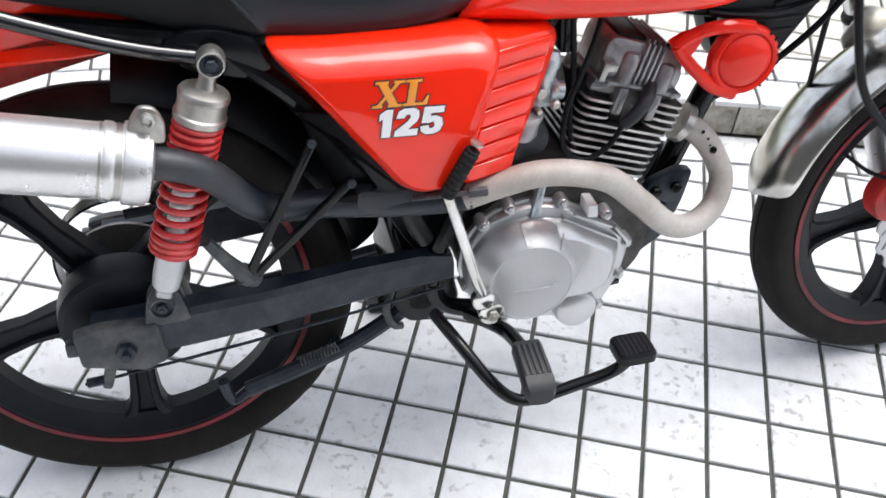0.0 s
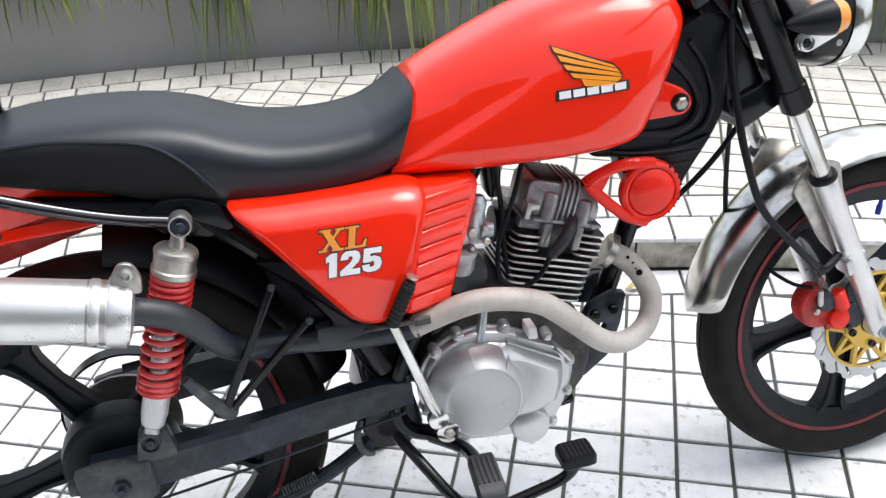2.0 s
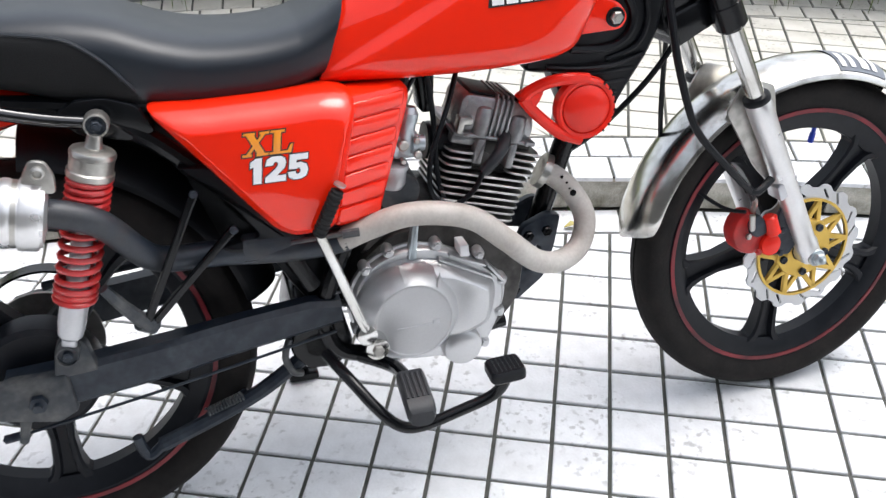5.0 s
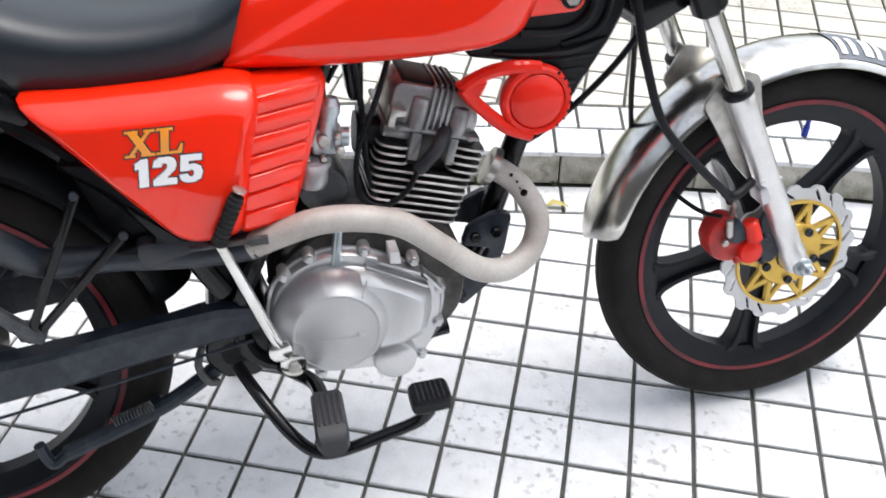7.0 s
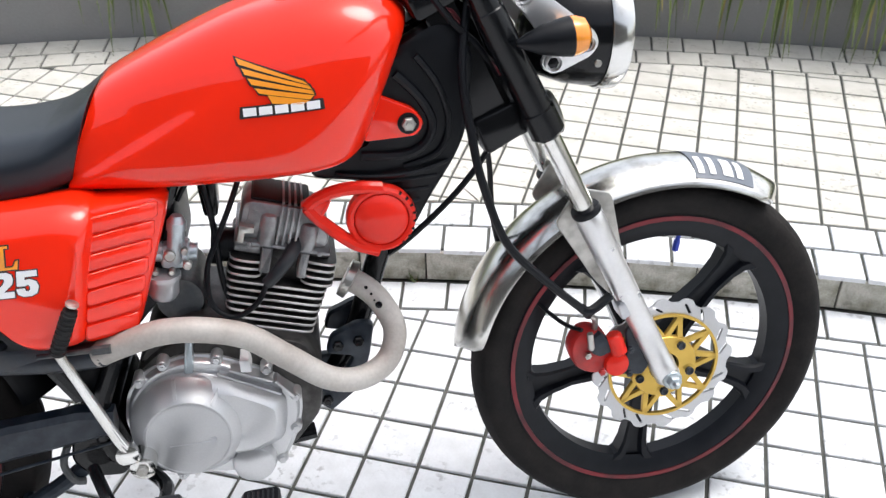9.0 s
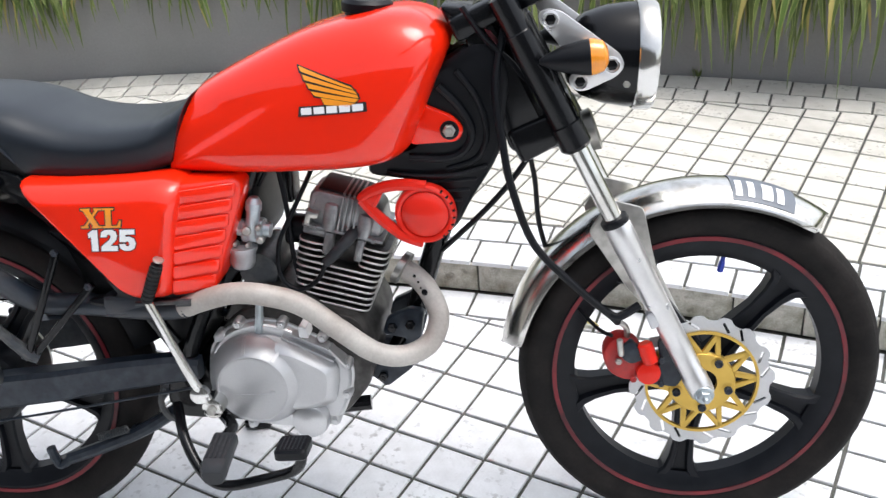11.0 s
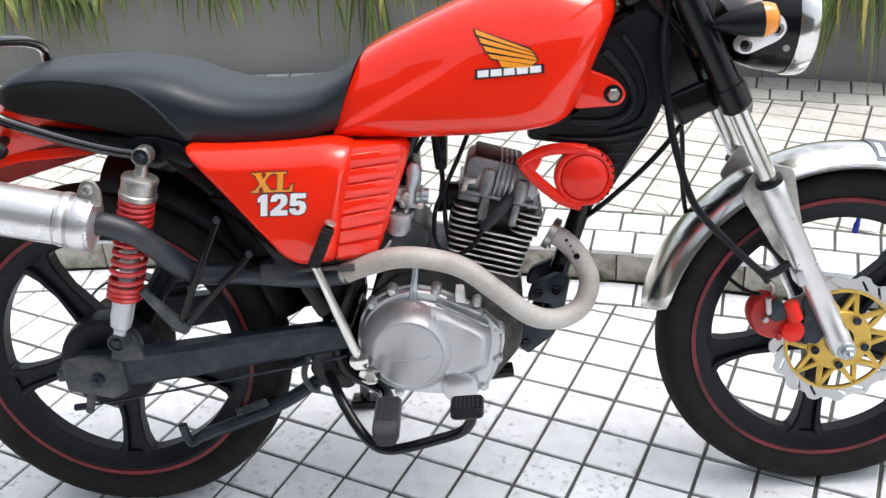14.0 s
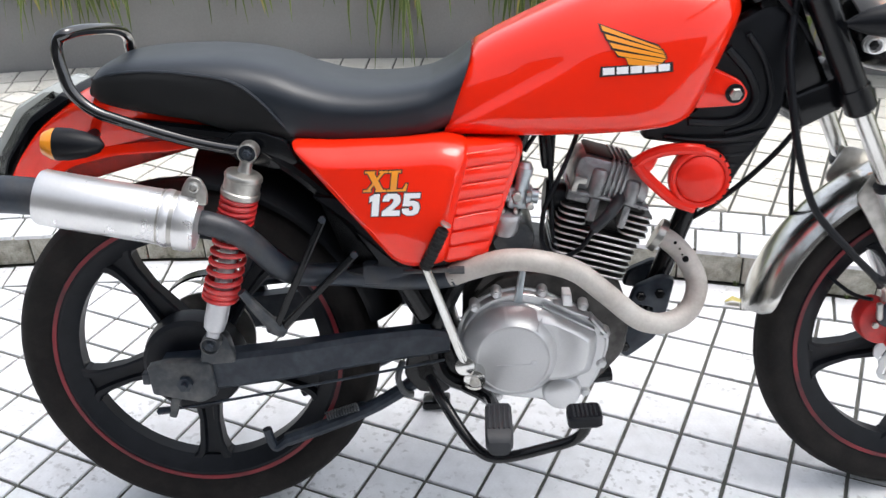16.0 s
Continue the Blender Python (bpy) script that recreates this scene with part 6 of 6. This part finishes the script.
# small weeds in the joint at the foot of the wall and of the kerb
for a, r, z, size in ((-13.8, R_WALL - 0.012, TERRACE, 0.05), (-9.0, R_WALL - 0.01, TERRACE, 0.035), (-7.2, R_KERB - 0.006, 0.0, 0.02), (-11.2, R_KERB - 0.006, 0.0, 0.024), (-9.6, R_KERB - 0.004, 0.0, 0.016)):
    bm = bmesh.new()
    c = Vector(arc(r, a, z))
    for _ in range(16):
        yaw = rnd.uniform(0, 2 * math.pi)
        d = Vector((math.cos(yaw), math.sin(yaw), 0))
        n = Vector((-d.y, d.x, 0)) * size * 0.08
        b0 = c + d * rnd.uniform(0, size * 0.5)
        tip = b0 + d * size * rnd.uniform(0.2, 0.6) + Vector((0, 0, size * rnd.uniform(0.6, 1.1)))
        m = b0.lerp(tip, 0.5) + Vector((0, 0, size * 0.12))
        v = [bm.verts.new(q) for q in (b0 - n, b0 + n, m + n, tip, m - n)]
        bm.faces.new(v)
    tagged(link("weed", bm, LEAF), "tiny green weed in a paving joint", "weed", "weeds in the joints")

bm = bmesh.new()
spine = [Vector((0.105, 0.63, 0.004)), Vector((0.122, 0.638, 0.012)), Vector((0.142, 0.64, 0.008)), Vector((0.158, 0.643, 0.002))]
rows = []
for k, q in enumerate(spine):
    w = (0.002, 0.011, 0.009, 0.0015)[k]
    rows.append((bm.verts.new(q + Vector((-0.3 * w, w, 0.003))), bm.verts.new(q), bm.verts.new(q + Vector((0.3 * w, -w, 0.004)))))
for p, q in zip(rows, rows[1:]):
    bm.faces.new((p[0], p[1], q[1], q[0])), bm.faces.new((p[1], p[2], q[2], q[1]))
tagged(link("fallen_leaf", bm, LEAF_DRY), "small yellow-green leaf fallen on the paving", "leaf")

# ---- paving pieces ----
JOINT = 0.0078


def piece_mesh(name, poly, mat, thick=0.01, edge=0.0022):
    """A stone slab of the given outline, its top at 0, with worn edges."""
    bm = bmesh.new()
    rings = [[bm.verts.new((x, y, z)) for x, y in inset(poly, d)] for d, z in ((0.0, -thick), (0.0, -edge), (edge * 0.4, -edge * 0.35), (edge, 0.0))]
    for a, b in zip(rings, rings[1:]):
        ring_faces(bm, a, b)
    bm.faces.new(rings[-1])
    bmesh.ops.recalc_face_normals(bm, faces=bm.faces[:])
    me = bpy.data.meshes.new(name)
    bm.to_mesh(me)
    bm.free()
    me.materials.append(mat)
    return me


def clip(poly, n, lim, keep_less):
    """The part of an outline on one side of a straight line."""
    out = []
    for i, p in enumerate(poly):
        q = poly[(i + 1) % len(poly)]
        dp, dq = p[0] * n.x + p[1] * n.y - lim, q[0] * n.x + q[1] * n.y - lim
        if not keep_less:
            dp, dq = -dp, -dq
        if dp <= 0:
            out.append(p)
        if dp * dq < 0:
            t = dp / (dp - dq)
            out.append((p[0] + (q[0] - p[0]) * t, p[1] + (q[1] - p[1]) * t))
    return out


def poly_area(p):
    return abs(sum(p[i][0] * p[(i + 1) % len(p)][1] - p[(i + 1) % len(p)][0] * p[i][1] for i in range(len(p)))) / 2


def grid_cells(origin, ex, ey, i0, i1, j0, j1, r_in, r_out):
    """The cells of a square paving between two radii: (middle, outline or None for a whole one, turn)."""
    for i in range(i0, i1):
        for j in range(j0, j1):
            cs = [(origin[0] + a * ex[0] + b * ey[0], origin[1] + a * ex[1] + b * ey[1]) for a, b in ((i, j), (i + 1, j), (i + 1, j + 1), (i, j + 1))]
            mid = Vector((sum(p[0] for p in cs) / 4, sum(p[1] for p in cs) / 4))
            n = (mid - ARC).normalized()
            rs = [(Vector(p) - ARC).length for p in cs]
            if max(rs) <= r_out and min(rs) >= r_in:
                yield mid, None
                continue
            if min(rs) >= r_out or max(rs) <= r_in:
                continue
            poly = clip(cs, n, n.dot(ARC) + r_out, True)
            poly = clip(poly, n, n.dot(ARC) + r_in, False) if len(poly) > 2 else poly
            if len(poly) > 2 and poly_area(poly) > 0.0006:
                yield mid, poly


def lay(cells, ex, ey, z, mat, parent, near, limit, rest_name):
    """Lays tiles: the nearest ones as pieces of their own, the rest joined."""
    whole = piece_mesh("tile", inset([((a * ex[0] + b * ey[0]) / 2, (a * ex[1] + b * ey[1]) / 2) for a, b in ((-1, -1), (1, -1), (1, 1), (-1, 1))], JOINT / 2), mat)
    cells = sorted(cells, key=lambda c: (c[0] - Vector(near)).length)
    verts, faces = [], []
    count = 0
    for mid, poly in cells:
        tilt = pose(mid.x, mid.y, z + rnd.uniform(-0.0008, 0.0006), rnd.uniform(-0.3, 0.3), rnd.uniform(-0.3, 0.3), rnd.choice((0, 180)) + rnd.uniform(-0.5, 0.5))
        if poly is None:
            me, m = whole, tilt
        else:
            small = [p for p in inset([(p[0] - mid.x, p[1] - mid.y) for p in poly], JOINT / 2)]
            if poly_area(small) < 0.0004:
                continue
            me, m = piece_mesh("tile", small, mat), pose(mid.x, mid.y, z)
        if count < limit:
            ob = new("tile", me)
            ob.parent = parent
            ob.matrix_basis = m
            count += 1
        else:
            k = len(verts)
            verts += [m @ v.co for v in me.vertices]
            faces += [[k + i for i in p.vertices] for p in me.polygons]
    me = bpy.data.meshes.new(rest_name)
    me.from_pydata(verts, [], faces)
    me.materials.append(mat)
    ob = new(rest_name, me)
    ob.parent = parent
    tagged(ob, kind="stuff")


def course(r0, r1, a0, a1, length, z, mat, parent, offset=0.0, name="tile", upright=None):
    """A curved row of tiles; upright: (low, high) for a facing row."""
    step = math.degrees(length / r0)
    a = a0 + offset * step
    me = None
    while a < a1:
        rm = (r0 + r1) / 2
        if me is None:
            h = math.radians(step) / 2
            if upright:
                w, t = length / 2 - 0.002, (upright[1] - upright[0]) / 2
                bm = bmesh.new()
                rings = [[bm.verts.new((x, y, q)) for x, q in inset([(-w, -t), (w, -t), (w, t), (-w, t)], d)] for d, y in ((0, 0.012), (0, 0.002), (0.002, 0.0))]
                for p, q in zip(rings, rings[1:]):
                    ring_faces(bm, p, q)
                bm.faces.new(rings[-1])
                bmesh.ops.recalc_face_normals(bm, faces=bm.faces[:])
                me = bpy.data.meshes.new(name)
                bm.to_mesh(me)
                bm.free()
                me.materials.append(mat)
            else:
                g = JOINT / 2
                w0, w1 = r0 * h - g, r1 * h - g
                d = (r1 - r0) / 2 - g
                me = piece_mesh(name, [(-w0, -d), (w0, -d), (w1, d), (-w1, d)], mat, 0.012)
        am = a + step / 2
        ob = new(name, me)
        ob.parent = parent
        if upright:
            x, y, _ = arc(r0, am, 0)
            ob.matrix_basis = pose(x, y, (upright[0] + upright[1]) / 2, 0, rnd.uniform(-0.4, 0.4), -am)
        else:
            x, y, _ = arc(rm, am, 0)
            ob.matrix_basis = pose(x, y, z + rnd.uniform(-0.0012, 0.0008), rnd.uniform(-0.4, 0.4), rnd.uniform(-0.4, 0.4), -am + rnd.uniform(-0.5, 0.5))
        a += step


EX, EY = (TILE, 0.0), (0.0, TILE)
lay(grid_cells((0, 0), EX, EY, -78, 80, -42, 10, 0, R_KERB - 0.115), EX, EY, 0.0, STONE, ground, (0.1, -0.1), 300, "outer_tiles")
course(R_KERB - 0.113, R_KERB - 0.004, -60, 33, 0.11, 0.0, STONE, ground, 0.3)
course(R_KERB, R_KERB + 0.012, -60, 33, 0.163, 0, KERB, terrace, 0.2, "kerb_stone", (0.002, TERRACE - 0.012))
course(R_KERB - 0.006, R_KERB + 0.108, -60, 33, 0.11, TERRACE, STONE, terrace, 0.0)
course(R_KERB + 0.11, R_KERB + 0.218, -60, 33, 0.11, TERRACE, STONE, terrace, 0.5)
EX, EY = (0.1068, -0.0055), (0.0012, 0.1042)
lay(grid_cells((-0.0512, 1.679), EX, EY, -78, 64, -70, 12, R_KERB + 0.222, R_WALL - 0.238), EX, EY, TERRACE, STONE_OLD, terrace, (-0.2, 1.2), 300, "outer_tiles")
course(R_WALL - 0.236, R_WALL - 0.128, -61, 33, 0.107, TERRACE, STONE_OLD, terrace, 0.5)
course(R_WALL - 0.126, R_WALL - 0.002, -61, 33, 0.107, TERRACE, STONE_OLD, terrace, 0.0)
# the terrace goes on behind the planter's end, in darker olive tiles
far = [c for c in grid_cells((-0.0512, 1.679), EX, EY, -90, -20, -40, 50, R_WALL, 12.8) if math.degrees(math.atan2(c[0].x - ARC.x, c[0].y - ARC.y)) < -31.2]
lay(far, EX, EY, TERRACE, STONE_OLIVE, terrace, (-3, 1.2), 0, "outer_tiles")
